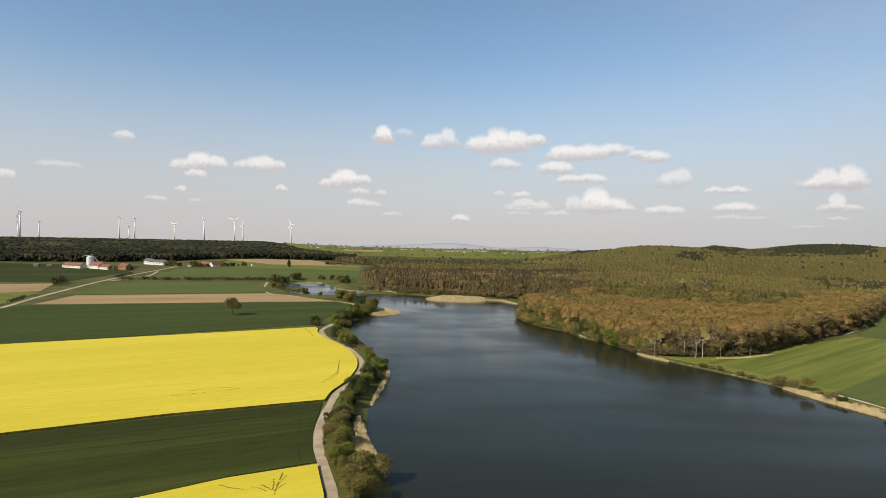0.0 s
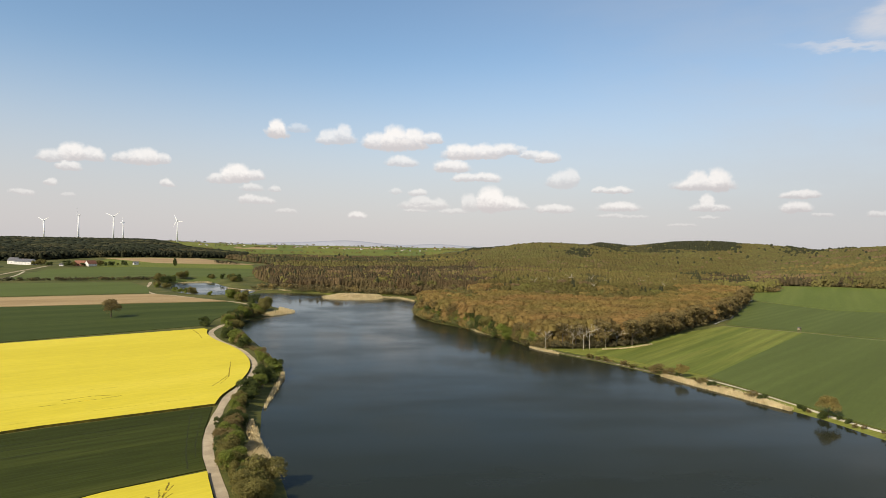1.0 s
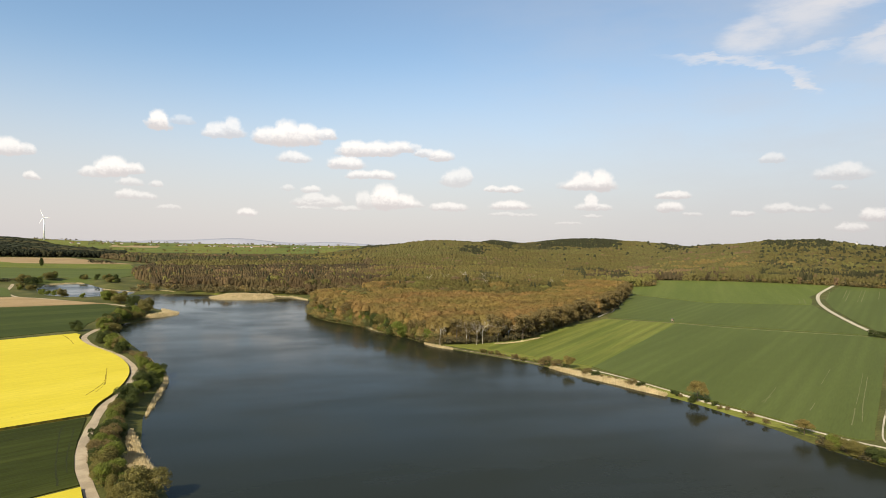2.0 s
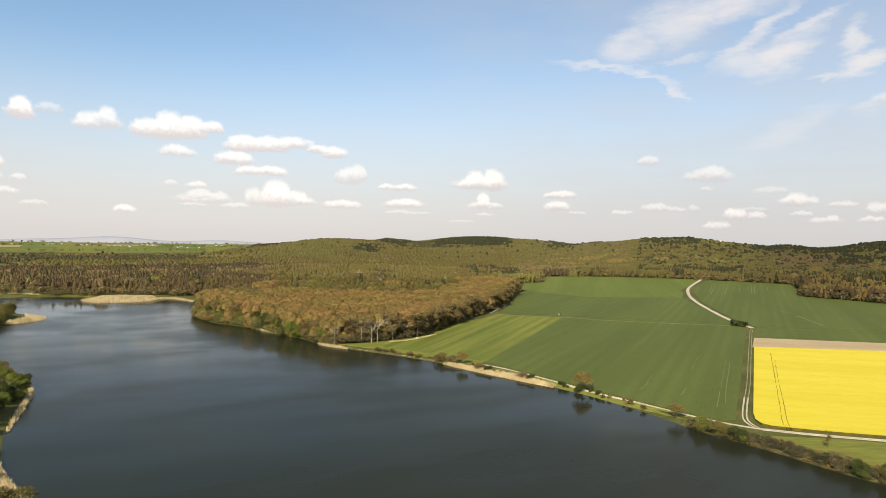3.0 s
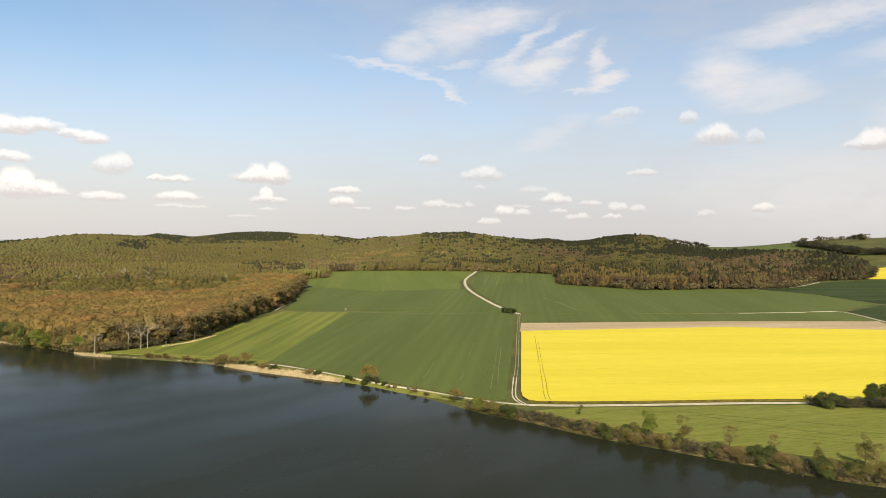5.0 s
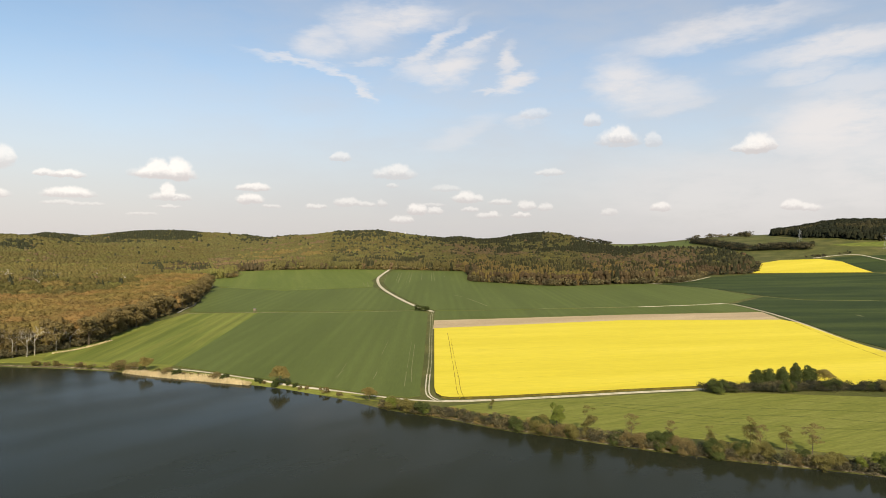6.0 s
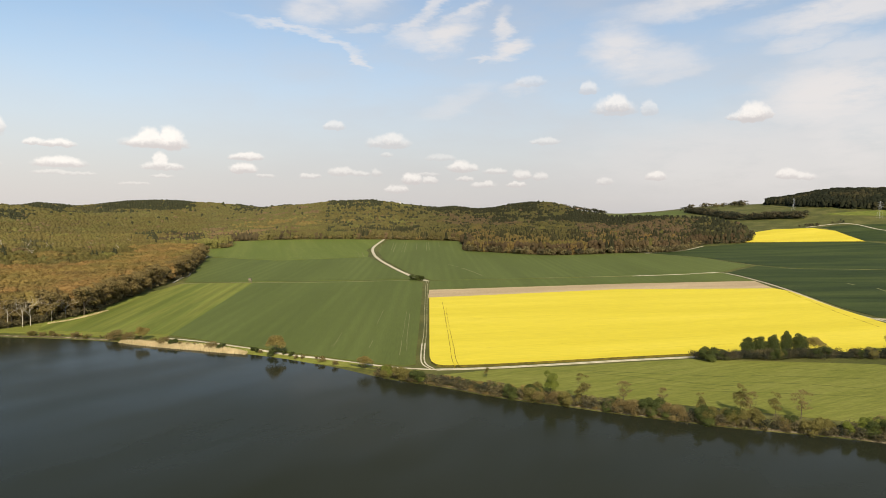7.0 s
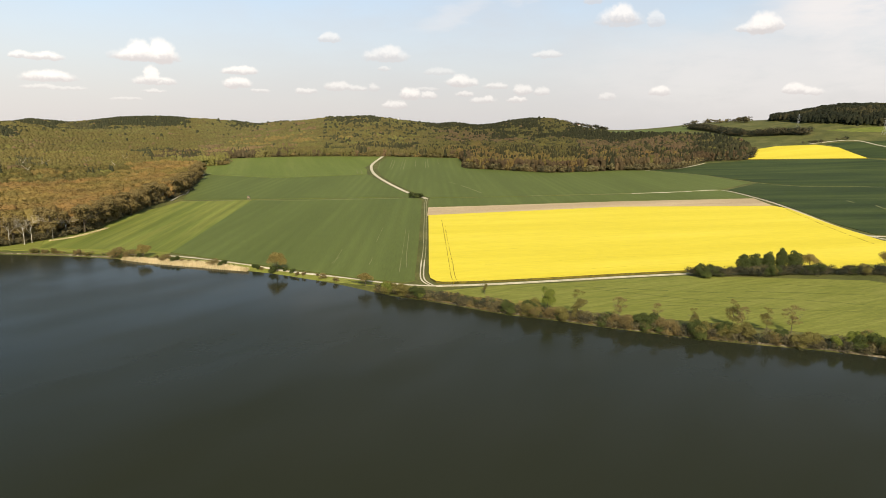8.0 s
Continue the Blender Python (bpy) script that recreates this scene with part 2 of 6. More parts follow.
# ---- materials ----
def surface(name, stops, scale=0.05, fine=1.5, rough=0.9, bump=0.3, reach=0.3, stretch=None, turn=0.0, leaf=0.0, tone=False, spec=0.2, rows=None):
    """A procedural material: colours from a broad noise, broken up by a fine one that also lifts the surface."""
    m = bpy.data.materials.new(name)
    m.use_nodes = True
    n = Nodes(m.node_tree)
    where = n.add("ShaderNodeTexCoord").outputs["Object"]
    if stretch:
        mp = n.add("ShaderNodeMapping")
        n.put(mp.inputs["Vector"], where)
        mp.vector_type = "TEXTURE"
        mp.inputs["Rotation"].default_value, mp.inputs["Scale"].default_value = (0, 0, radians(-turn)), tuple(1 / k for k in stretch)
        where = mp.outputs[0]
    broad = n.noise(where, scale, 5, 0.6)
    grain = n.noise(where, fine, 3, 0.7)
    f = n.span(broad, 0.3, 0.7)
    if tone:
        at = n.add("ShaderNodeAttribute")
        at.attribute_name = "tone"
        f = n.math("ADD", at.outputs["Fac"], n.math("MULTIPLY", n.math("SUBTRACT", broad, 0.5), 0.25), clamp=True)
    col = n.ramp(f, stops)
    value = n.span(grain, 0.25, 0.75, 1 - reach, 1 + reach)
    if rows:
        period, depth = rows
        cut = n.add("ShaderNodeSeparateXYZ")
        n.put(cut.inputs[0], where)
        wave = n.math("SINE", n.math("MULTIPLY", cut.outputs[0], 6.2832 / period))
        wave = n.math("MULTIPLY", wave, n.span(n.noise(where, 0.06, 3, 0.6), 0.35, 0.65))
        value = n.math("MULTIPLY", value, n.math("MULTIPLY_ADD", wave, depth, 1.0))
    if leaf:
        g = n.add("ShaderNodeNewGeometry")
        value = n.math("MULTIPLY", value, n.span(g.outputs["Random Per Island"], 0, 1, 0.90, 1.10, False))
    hsv = n.add("ShaderNodeHueSaturation")
    n.put(hsv.inputs["Value"], value)
    n.put(hsv.inputs["Color"], col)
    col = hsv.outputs[0]
    b = n.add("ShaderNodeBsdfPrincipled")
    n.put(b.inputs["Base Color"], col)
    b.inputs["Roughness"].default_value = rough
    b.inputs["Specular IOR Level"].default_value = spec
    if bump:
        bp = n.add("ShaderNodeBump")
        bp.inputs["Strength"].default_value, bp.inputs["Distance"].default_value = bump, 0.3
        n.put(bp.inputs["Height"], grain)
        n.put(b.inputs["Normal"], bp.outputs[0])
    shader = b.outputs[0]
    if leaf:
        tr = n.add("ShaderNodeBsdfTranslucent")
        n.put(tr.inputs[0], col)
        ms = n.add("ShaderNodeMixShader")
        ms.inputs[0].default_value = leaf
        n.put(ms.inputs[1], shader), n.put(ms.inputs[2], tr.outputs[0])
        shader = ms.outputs[0]
    n.put(n.add("ShaderNodeOutputMaterial").inputs[0], shader)
    return m


M_ground = surface("meadow_ground", [(0, (0.062, 0.070, 0.016)), (0.5, (0.086, 0.090, 0.021)), (1, (0.128, 0.120, 0.036))], 0.03, 0.8)
RAPE = [(0, (0.595, 0.487, 0.036)), (0.55, (0.635, 0.525, 0.042)), (1, (0.67, 0.555, 0.055))]
M_rape = surface("rape_blossom", RAPE, 0.03, 1.1, 0.85, 0.5, 0.07, (1, 0.12, 1), -48)
M_rape_west = surface("rape_blossom_west", RAPE, 0.03, 1.1, 0.85, 0.5, 0.07, (1, 0.12, 1), 58)
M_rape_side = surface("rape_stems", [(0, (0.070, 0.062, 0.015)), (1, (0.165, 0.125, 0.018))], 0.4, 2.0)
M_wheat = surface("young_wheat", [(0, (0.084, 0.106, 0.027)), (0.5, (0.093, 0.117, 0.030)), (1, (0.104, 0.129, 0.034))], 0.03, 1.2, 0.8, 0.3, 0.08, (1, 0.08, 1), 54, rows=(9.0, 0.07), spec=0.08)
M_wheat_dark = surface("dark_wheat", [(0, (0.031, 0.039, 0.008)), (0.5, (0.040, 0.050, 0.010)), (1, (0.057, 0.067, 0.014))], 0.05, 1.2, 0.8, 0.4, 0.2, (1, 0.06, 1), 61, rows=(5.0, 0.10), spec=0.06)
M_wheat_mid = surface("mid_green_wheat", [(0, (0.042, 0.057, 0.013)), (0.5, (0.051, 0.068, 0.016)), (1, (0.064, 0.082, 0.020))], 0.05, 1.2, 0.8, 0.4, 0.14, (1, 0.06, 1), 61, rows=(6.0, 0.06), spec=0.06)
M_wheat_cool = surface("cool_dark_wheat", [(0, (0.025, 0.040, 0.012)), (0.5, (0.038, 0.056, 0.015)), (1, (0.056, 0.076, 0.020))], 0.04, 1.2, 0.8, 0.4, 0.2, (1, 0.14, 1), -40, rows=(7.0, 0.07), spec=0.08)
M_light_crop = surface("light_green_crop", [(0, (0.108, 0.134, 0.026)), (0.5, (0.140, 0.162, 0.033)), (1, (0.180, 0.194, 0.042))], 0.11, 1.0, 0.85, 0.3, 0.12, (1, 0.04, 1), 49, rows=(11.0, 0.20), spec=0.08)
M_meadow = surface("mown_meadow", [(0, (0.145, 0.158, 0.031)), (0.5, (0.166, 0.177, 0.037)), (1, (0.190, 0.197, 0.046))], 0.35, 1.6, 0.9, 0.4, 0.20, (1, 0.10, 1), -58, rows=(4.2, 0.04), spec=0.08)
M_bank = surface("bank_earth", [(0, (0.08, 0.062, 0.036)), (0.6, (0.15, 0.12, 0.07)), (1, (0.34, 0.29, 0.20))], 0.5, 2.5, 0.95, 0.5, 0.35)
M_upper_crop = surface("upper_green_crop", [(0, (0.104, 0.134, 0.027)), (0.5, (0.118, 0.148, 0.032)), (1, (0.135, 0.163, 0.038))], 0.03, 1.2, 0.8, 0.4, 0.15, (1, 0.08, 1), 40, rows=(12.0, 0.04), spec=0.08)
M_cut_grass = surface("thin_mown_grass", [(0, (0.075, 0.088, 0.016)), (1, (0.12, 0.13, 0.025))], 0.3, 1.5, 0.9, 0.3, 0.3)
M_soil = surface("bare_soil", [(0, (0.29, 0.20, 0.098)), (0.5, (0.34, 0.24, 0.118)), (1, (0.40, 0.285, 0.145))], 0.04, 1.5, 0.95, 0.4, 0.15, (1, 0.2, 1), 61)
M_soil_pale = surface("dry_pale_soil", [(0, (0.36, 0.27, 0.158)), (0.5, (0.42, 0.322, 0.19)), (1, (0.48, 0.372, 0.225))], 0.04, 1.5, 0.95, 0.4, 0.15, (1, 0.2, 1), -48)
M_gravel = surface("pale_gravel", [(0, (0.40, 0.355, 0.25)), (0.5, (0.50, 0.45, 0.33)), (1, (0.58, 0.53, 0.40))], 0.3, 4.0, 0.95, 0.2, 0.15)
M_pale_line = surface("thin_crop_line", [(0, (0.13, 0.14, 0.05)), (1, (0.20, 0.20, 0.09))], 0.3, 2.0, 0.95, 0.2, 0.25)
M_worn_rut = surface("overgrown_gravel", [(0, (0.16, 0.15, 0.07)), (1, (0.36, 0.33, 0.21))], 0.25, 3.0, 0.95, 0.2, 0.2)
M_asphalt = surface("worn_lane", [(0, (0.348, 0.285, 0.195)), (0.5, (0.429, 0.348, 0.237)), (1, (0.499, 0.412, 0.280))], 0.15, 4.0, 0.9, 0.15, 0.12)
M_reed = surface("dry_reed", [(0, (0.47, 0.38, 0.205)), (1, (0.68, 0.56, 0.33))], 0.2, 3.0, 0.9, 0.0, 0.2)
M_bark = surface("bark", [(0, (0.09, 0.07, 0.05)), (1, (0.17, 0.14, 0.10))], 0.6, 4.0, 0.95, 0.4)
M_pale_bark = surface("bleached_bark", [(0, (0.38, 0.34, 0.26)), (1, (0.58, 0.53, 0.43))], 0.6, 4.0, 0.9, 0.3)
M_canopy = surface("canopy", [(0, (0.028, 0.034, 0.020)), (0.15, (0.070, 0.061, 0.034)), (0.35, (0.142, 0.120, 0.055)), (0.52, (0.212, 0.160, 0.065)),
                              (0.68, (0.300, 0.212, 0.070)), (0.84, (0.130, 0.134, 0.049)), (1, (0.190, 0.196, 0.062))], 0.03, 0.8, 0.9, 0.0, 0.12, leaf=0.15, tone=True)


def wood_material():
    """Foliage of the woods: each tree carries the colour of its kind, broken up by fine and broad noise."""
    m = bpy.data.materials.new("woodland_leaves")
    m.use_nodes = True
    n = Nodes(m.node_tree)
    where = n.add("ShaderNodeTexCoord").outputs["Object"]
    at = n.add("ShaderNodeAttribute")
    at.attribute_name = "leaf_colour"
    g = n.add("ShaderNodeNewGeometry")
    value = n.math("MULTIPLY", n.span(n.noise(where, 0.35, 3, 0.6), 0.3, 0.7, 0.88, 1.12), n.span(g.outputs["Random Per Island"], 0, 1, 0.95, 1.05, False))
    hsv = n.add("ShaderNodeHueSaturation")
    n.put(hsv.inputs["Hue"], n.span(n.noise(where, 0.02, 3, 0.6), 0.3, 0.7, 0.488, 0.512))
    n.put(hsv.inputs["Value"], value)
    n.put(hsv.inputs["Color"], at.outputs["Color"])
    b = n.add("ShaderNodeBsdfPrincipled")
    n.put(b.inputs["Base Color"], hsv.outputs[0])
    b.inputs["Roughness"].default_value, b.inputs["Specular IOR Level"].default_value = 0.9, 0.1
    tr = n.add("ShaderNodeBsdfTranslucent")
    n.put(tr.inputs[0], hsv.outputs[0])
    ms = n.add("ShaderNodeMixShader")
    ms.inputs[0].default_value = 0.28
    n.put(ms.inputs[1], b.outputs[0]), n.put(ms.inputs[2], tr.outputs[0])
    n.put(n.add("ShaderNodeOutputMaterial").inputs[0], ms.outputs[0])
    return m


M_woodland = wood_material()
M_leaf = {"fresh": surface("fresh_leaves", [(0, (0.131, 0.158, 0.028)), (1, (0.214, 0.241, 0.046))], 0.3, 2.0, 0.8, 0.0, 0.2, leaf=0.2),
          "dark": surface("dark_leaves", [(0, (0.048, 0.064, 0.018)), (1, (0.088, 0.106, 0.027))], 0.3, 2.0, 0.8, 0.0, 0.2, leaf=0.2),
          "olive": surface("olive_leaves", [(0, (0.140, 0.122, 0.036)), (1, (0.215, 0.188, 0.054))], 0.3, 2.0, 0.8, 0.0, 0.2, leaf=0.2),
          "gold": surface("golden_budding_leaves", [(0, (0.215, 0.165, 0.052)), (1, (0.310, 0.245, 0.075))], 0.3, 2.0, 0.8, 0.0, 0.2, leaf=0.25),
          "brown": surface("budding_twigs", [(0, (0.165, 0.124, 0.050)), (1, (0.250, 0.190, 0.074))], 0.3, 2.0, 0.9, 0.0, 0.2, leaf=0.2)}


def water_material():
    m = bpy.data.materials.new("lake_water")
    m.use_nodes = True
    n = Nodes(m.node_tree)
    where = n.add("ShaderNodeTexCoord").outputs["Object"]
    b = n.add("ShaderNodeBsdfPrincipled")
    b.inputs["Base Color"].default_value = (0.0200, 0.0228, 0.0130, 1)
    b.inputs["IOR"].default_value = 1.33
    gust = n.noise(where, 0.012, 4, 0.6)
    n.put(b.inputs["Roughness"], n.span(gust, 0.35, 0.65, 0.08, 0.24))
    drift = n.add("ShaderNodeMapping")
    n.put(drift.inputs["Vector"], where)
    drift.inputs["Rotation"].default_value, drift.inputs["Scale"].default_value = (0, 0, radians(25)), (0.35, 1.0, 1.0)
    facing = n.add("ShaderNodeLayerWeight")
    facing.inputs[0].default_value = 0.5
    calm = n.span(n.noise(drift.outputs[0], 0.018, 4, 0.6), 0.3, 0.7, 0.035, 0.105)
    n.put(b.inputs["Specular IOR Level"], n.math("ADD", calm, n.span(facing.outputs["Facing"], 0.84, 0.96, 0.0, 0.22)))
    bp = n.add("ShaderNodeBump")
    bp.inputs["Strength"].default_value, bp.inputs["Distance"].default_value = 0.075, 0.25
    b.inputs["Specular Tint"].default_value = (1.0, 0.955, 0.74, 1)
    n.put(bp.inputs["Height"], n.noise(where, 0.28, 2, 0.5))
    n.put(b.inputs["Normal"], bp.outputs[0])
    n.put(n.add("ShaderNodeOutputMaterial").inputs[0], b.outputs[0])
    return m


M_water = water_material()


# ---- the lie of the land ----
def smooth(v):
    v = np.clip(v, 0.0, 1.0)
    return v * v * (3 - 2 * v)


# hills: bearing, distance, height, half width across, half width along
HILLS = [(-27, 3300, 2, 900, 500), (10.5, 2350, 16, 60, 200), (18, 2000, 39, 150, 350), (23.3, 2250, 9, 45, 200), (24.5, 2500, 18, 150, 400), (37.2, 2330, 27, 110, 260), (41.5, 2000, 7, 60, 200), (56.6, 1960, 10, 35, 150), (31.3, 2500, 47, 150, 400),
         (47, 1800, 54, 190, 330), (53, 1950, 13, 140, 330), (63.8, 2000, 51, 135, 330), (74, 2300, 29, 220, 420),
         (80, 2300, 35, 150, 420), (86.5, 2150, 26, 90, 380), (93, 2150, 77, 260, 380), (103, 2100, 52, 300, 420)]


def land(x, y):
    """Height of the land over the lake, before the banks are cut."""
    r = np.hypot(x, y)
    a = np.degrees(np.arctan2(x, y))
    rise = np.interp(a, [-180, -60, -16, -8, 8, 16, 60, 100, 180], [30, 32, 34, 17, 15, 24, 30, 34, 30])
    z = 1.3 + rise * smooth((r - 350) / 2900)
    for b, d, h, sa, sd in HILLS:
        px, py = bearing(b, d)
        cb, sb = math.cos(radians(b)), math.sin(radians(b))
        u = (x - px) * cb - (y - py) * sb
        v = (x - px) * sb + (y - py) * cb
        z = z + h * np.exp(-0.5 * ((u / sa) ** 2 + (v / sd) ** 2))
    return z


def curve_through(pts, closed=False, step=4):
    """Points of a smooth line (Catmull-Rom) through pts."""
    p = np.array(pts, float)
    n = len(p)
    out = []
    for i in range(n if closed else n - 1):
        a, b, c, d = (p[(i + k) % n] if closed else p[min(max(i + k, 0), n - 1)] for k in (-1, 0, 1, 2))
        for s in range(step):
            t = s / step
            out.append(0.5 * (2 * b + (c - a) * t + (2 * a - 5 * b + 4 * c - d) * t * t + (3 * b - a - 3 * c + d) * t ** 3))
    if not closed:
        out.append(p[-1])
    return np.array(out)


def inside(x, y, poly):
    x, y = np.asarray(x, float), np.asarray(y, float)
    ok = np.zeros(x.shape, bool)
    q = np.roll(poly, -1, 0)
    for (ax, ay), (bx, by) in zip(poly, q):
        if ay != by:
            ok ^= ((ay > y) != (by > y)) & (x < (bx - ax) * (y - ay) / (by - ay) + ax)
    return ok


def off_edge(x, y, poly):
    """Distance to the outline of poly, negative inside."""
    best = np.full(np.shape(x), 1e9)
    for a, b in zip(poly, np.roll(poly, -1, 0)):
        d = b - a
        t = np.clip(((x - a[0]) * d[0] + (y - a[1]) * d[1]) / max(d @ d, 1e-9), 0, 1)
        best = np.minimum(best, np.hypot(x - a[0] - t * d[0], y - a[1] - t * d[1]))
    return np.where(inside(x, y, poly), -best, best)


SHORE = [(-40, 0), (-14, 70), (-8, 120), (-11, 160), (-13, 178), (-18, 198), (-24, 214), (-28, 247), (-30, 272), (-28, 305), (-26, 332), (-33, 366),
         (-44, 405), (-58, 450), (-72, 500), (-79, 528), (-78, 552), (-64, 578), (-50, 600), (-48, 622), (-60, 655), (-85, 700), (-100, 745), (-104, 815),
         (-61, 834), (-16, 812), (-4, 768), (45, 760), (67, 770), (88, 722), (86, 680)]
SHORE += [(76, 620), (72, 586), (81, 542), (100, 506), (110, 466), (122, 440), (129, 405), (141, 381), (157, 353), (170, 324), (175, 305), (182, 284), (189, 257),
          (197, 232), (200, 195), (199, 165), (202, 140), (203, 115), (208, 91), (211, 72), (215, 55), (219, 38), (224, 23), (229, 8), (234, -20), (225, -70),
          (150, -110), (50, -110), (-30, -70)]
LAKE = curve_through(SHORE, True, 4)
POND = curve_through([(-208, 860), (-228, 930), (-232, 1005), (-205, 1040), (-178, 985), (-150, 920), (-112, 878), (-106, 842), (-118, 806), (-150, 782), (-185, 812)], True, 5)


def height(x, y):
    x, y = np.asarray(x, float), np.asarray(y, float)
    z = land(x, y)
    near = (x > -320) & (x < 320) & (y > -200) & (y < 1120)
    d = np.full(x.shape, 99.0)
    if near.any():
        d[near] = np.minimum(off_edge(x[near], y[near], LAKE), off_edge(x[near], y[near], POND))
    bank = np.where(d > 0, 0.22 * d + 0.02, np.maximum(0.22 * d, -3.0))
    return np.where(d < 60, np.minimum(z, bank), z)


def ground_z(x, y):
    return float(height(np.array([x]), np.array([y]))[0])


def mesh_of(name, verts, faces, material=None, smooth_faces=False):
    me = bpy.data.meshes.new(name)
    me.from_pydata([tuple(v) for v in verts], [], faces)
    if material:
        me.materials.append(material)
    if smooth_faces:
        me.polygons.foreach_set("use_smooth", [True] * len(me.polygons))
    me.update()
    return me


def part(name, bm, material, parent=None, label="", category="", kind="", flat=True):
    """Links a bmesh as one mesh object, under a thing or a part if one is given."""
    me = bpy.data.meshes.new(name)
    bm.to_mesh(me)
    bm.free()
    if material:
        me.materials.append(material)
    if not flat:
        me.polygons.foreach_set("use_smooth", [True] * len(me.polygons))
    ob = new(name, me)
    if parent:
        ob.parent = parent
    return tagged(ob, label, category, "", kind)


def axis_steps(fine_lo, fine_hi, fine, far):
    mid = np.arange(fine_lo, fine_hi + 0.1, fine)
    up, dn, s = [mid[-1]], [mid[0]], fine
    while up[-1] < far:
        s = min(s * 1.09, 90)
        up.append(up[-1] + s)
    s = fine
    while dn[-1] > -far:
        s = min(s * 1.09, 90)
        dn.append(dn[-1] - s)
    return np.array(dn[:0:-1] + list(mid) + up[1:])


def build_ground():
    gx, gy = axis_steps(-250, 320, 5, 5200), axis_steps(-60, 900, 5, 5200)
    X, Y = np.meshgrid(gx, gy)
    Z = height(X.ravel(), Y.ravel())
    v = np.stack([X.ravel(), Y.ravel(), Z], 1)
    nx, ny = len(gx), len(gy)
    i = (np.arange(ny - 1)[:, None] * nx + np.arange(nx - 1)[None]).ravel()
    f = np.stack([i, i + 1, i + nx + 1, i + nx], 1)
    me = bpy.data.meshes.new("ground")
    me.vertices.add(len(v)), me.loops.add(f.size), me.polygons.add(len(f))
    me.vertices.foreach_set("co", v.ravel())
    me.loops.foreach_set("vertex_index", f.ravel())
    me.polygons.foreach_set("loop_start", np.arange(0, f.size, 4))
    me.polygons.foreach_set("use_smooth", np.ones(len(f), bool))
    me.update(calc_edges=True)
    me.materials.append(M_ground)
    tagged(new("ground", me), "rolling green land with rough grass verges", "ground", kind="structure")


build_ground()


def build_water(name, outline, label, grow):
    c = outline.mean(0)
    d = outline - np.roll(outline, 1, 0)
    e = np.roll(outline, -1, 0) - outline
    nrm = np.stack([(d + e)[:, 1], -(d + e)[:, 0]], 1)
    nrm /= np.linalg.norm(nrm, axis=1)[:, None] + 1e-9
    if off_edge(*(outline[3] + nrm[3] * 0.5)[:, None], outline)[0] < 0:
        nrm = -nrm
    p = outline + nrm * grow
    bm = bmesh.new()
    bm.faces.new([bm.verts.new((x, y, 0)) for x, y in p])
    bmesh.ops.triangulate(bm, faces=bm.faces[:])
    bmesh.ops.recalc_face_normals(bm, faces=bm.faces[:])
    if bm.faces[:][0].normal.z < 0:
        bmesh.ops.reverse_faces(bm, faces=bm.faces[:])
    return part(name, bm, M_water, None, label, "water", "structure")


build_water("water", LAKE, "dark calm lake water with faint ripples", 1.5)
build_water("water_pond", POND, "shallow reed-fringed pond beside the lake", 1.5)


# ---- fields ----
def field(name, pts, material, label, tall=0.28, side=None, round_corners=0, cell=30.0):
    """A crop that lies on the land as a slab of its own height."""
    p = curve_through(pts, True, round_corners) if round_corners else np.array(pts, float)
    bm = bmesh.new()
    bm.faces.new([bm.verts.new((x, y, 0)) for x, y in p])
    bmesh.ops.triangulate(bm, faces=bm.faces[:])
    lo, hi = p.min(0), p.max(0)
    for k in (0, 1):
        n = Vector((1, 0, 0)) if k == 0 else Vector((0, 1, 0))
        for c in np.arange(lo[k] + cell * 0.5, hi[k], cell):
            bmesh.ops.bisect_plane(bm, geom=bm.verts[:] + bm.edges[:] + bm.faces[:], plane_co=n * c, plane_no=n)
    bmesh.ops.recalc_face_normals(bm, faces=bm.faces[:])
    if sum(f.normal.z * f.calc_area() for f in bm.faces) < 0:
        bmesh.ops.reverse_faces(bm, faces=bm.faces[:])
    rim = [e for e in bm.edges if e.is_boundary]
    low = [v for v in bmesh.ops.extrude_edge_only(bm, edges=rim)["geom"] if isinstance(v, bmesh.types.BMVert)]
    lowset = set(low)
    vs = bm.verts[:]
    z = height(np.array([v.co.x for v in vs]), np.array([v.co.y for v in vs]))
    for v, h in zip(vs, z):
        v.co.z = h + (-0.4 if v in lowset else tall)
    for f in bm.faces:
        f.material_index = 1 if any(v in lowset for v in f.verts) else 0
    ob = part(name, bm, material, None, label, "field", "structure")
    ob.data.materials.append(side or material)
    return ob


field("field_rape_west", [(-97, 490), (-266, 385), (-430, 284), (-330, 113), (-148, 215), (-103, 243)] + [tuple(q) for q in curve_through([(-48.6, 269.5), (-48.5, 285), (-45.5, 304), (-44.3, 327), (-45.3, 348), (-49.5, 371), (-58.5, 398), (-68.5, 418), (-80.5, 440), (-90, 465), (-93, 483)], False, 4)],
      M_rape_west, "bright yellow oilseed rape in full bloom", 0.95, M_rape_side)
field("field_wheat_west", [(-330, 111.6), (-148, 213.6), (-102, 241.6), (-49.2, 267.5), (-47.6, 252), (-46.2, 237), (-44, 222), (-41, 207), (-37.5, 195.5), (-60, 182), (-78, 167), (-250, 54), (-330, 60)],
      M_wheat_dark, "dark green young wheat between two rape fields", 0.28)
field("field_rape_near", [(-36.5, 192), (-60, 179), (-77, 165), (-250, 50), (-200, -40), (-45, 60), (-22, 130), (-30.5, 170), (-35, 186)],
      M_rape_west, "yellow rape field with a trampled corner", 0.95, M_rape_side)
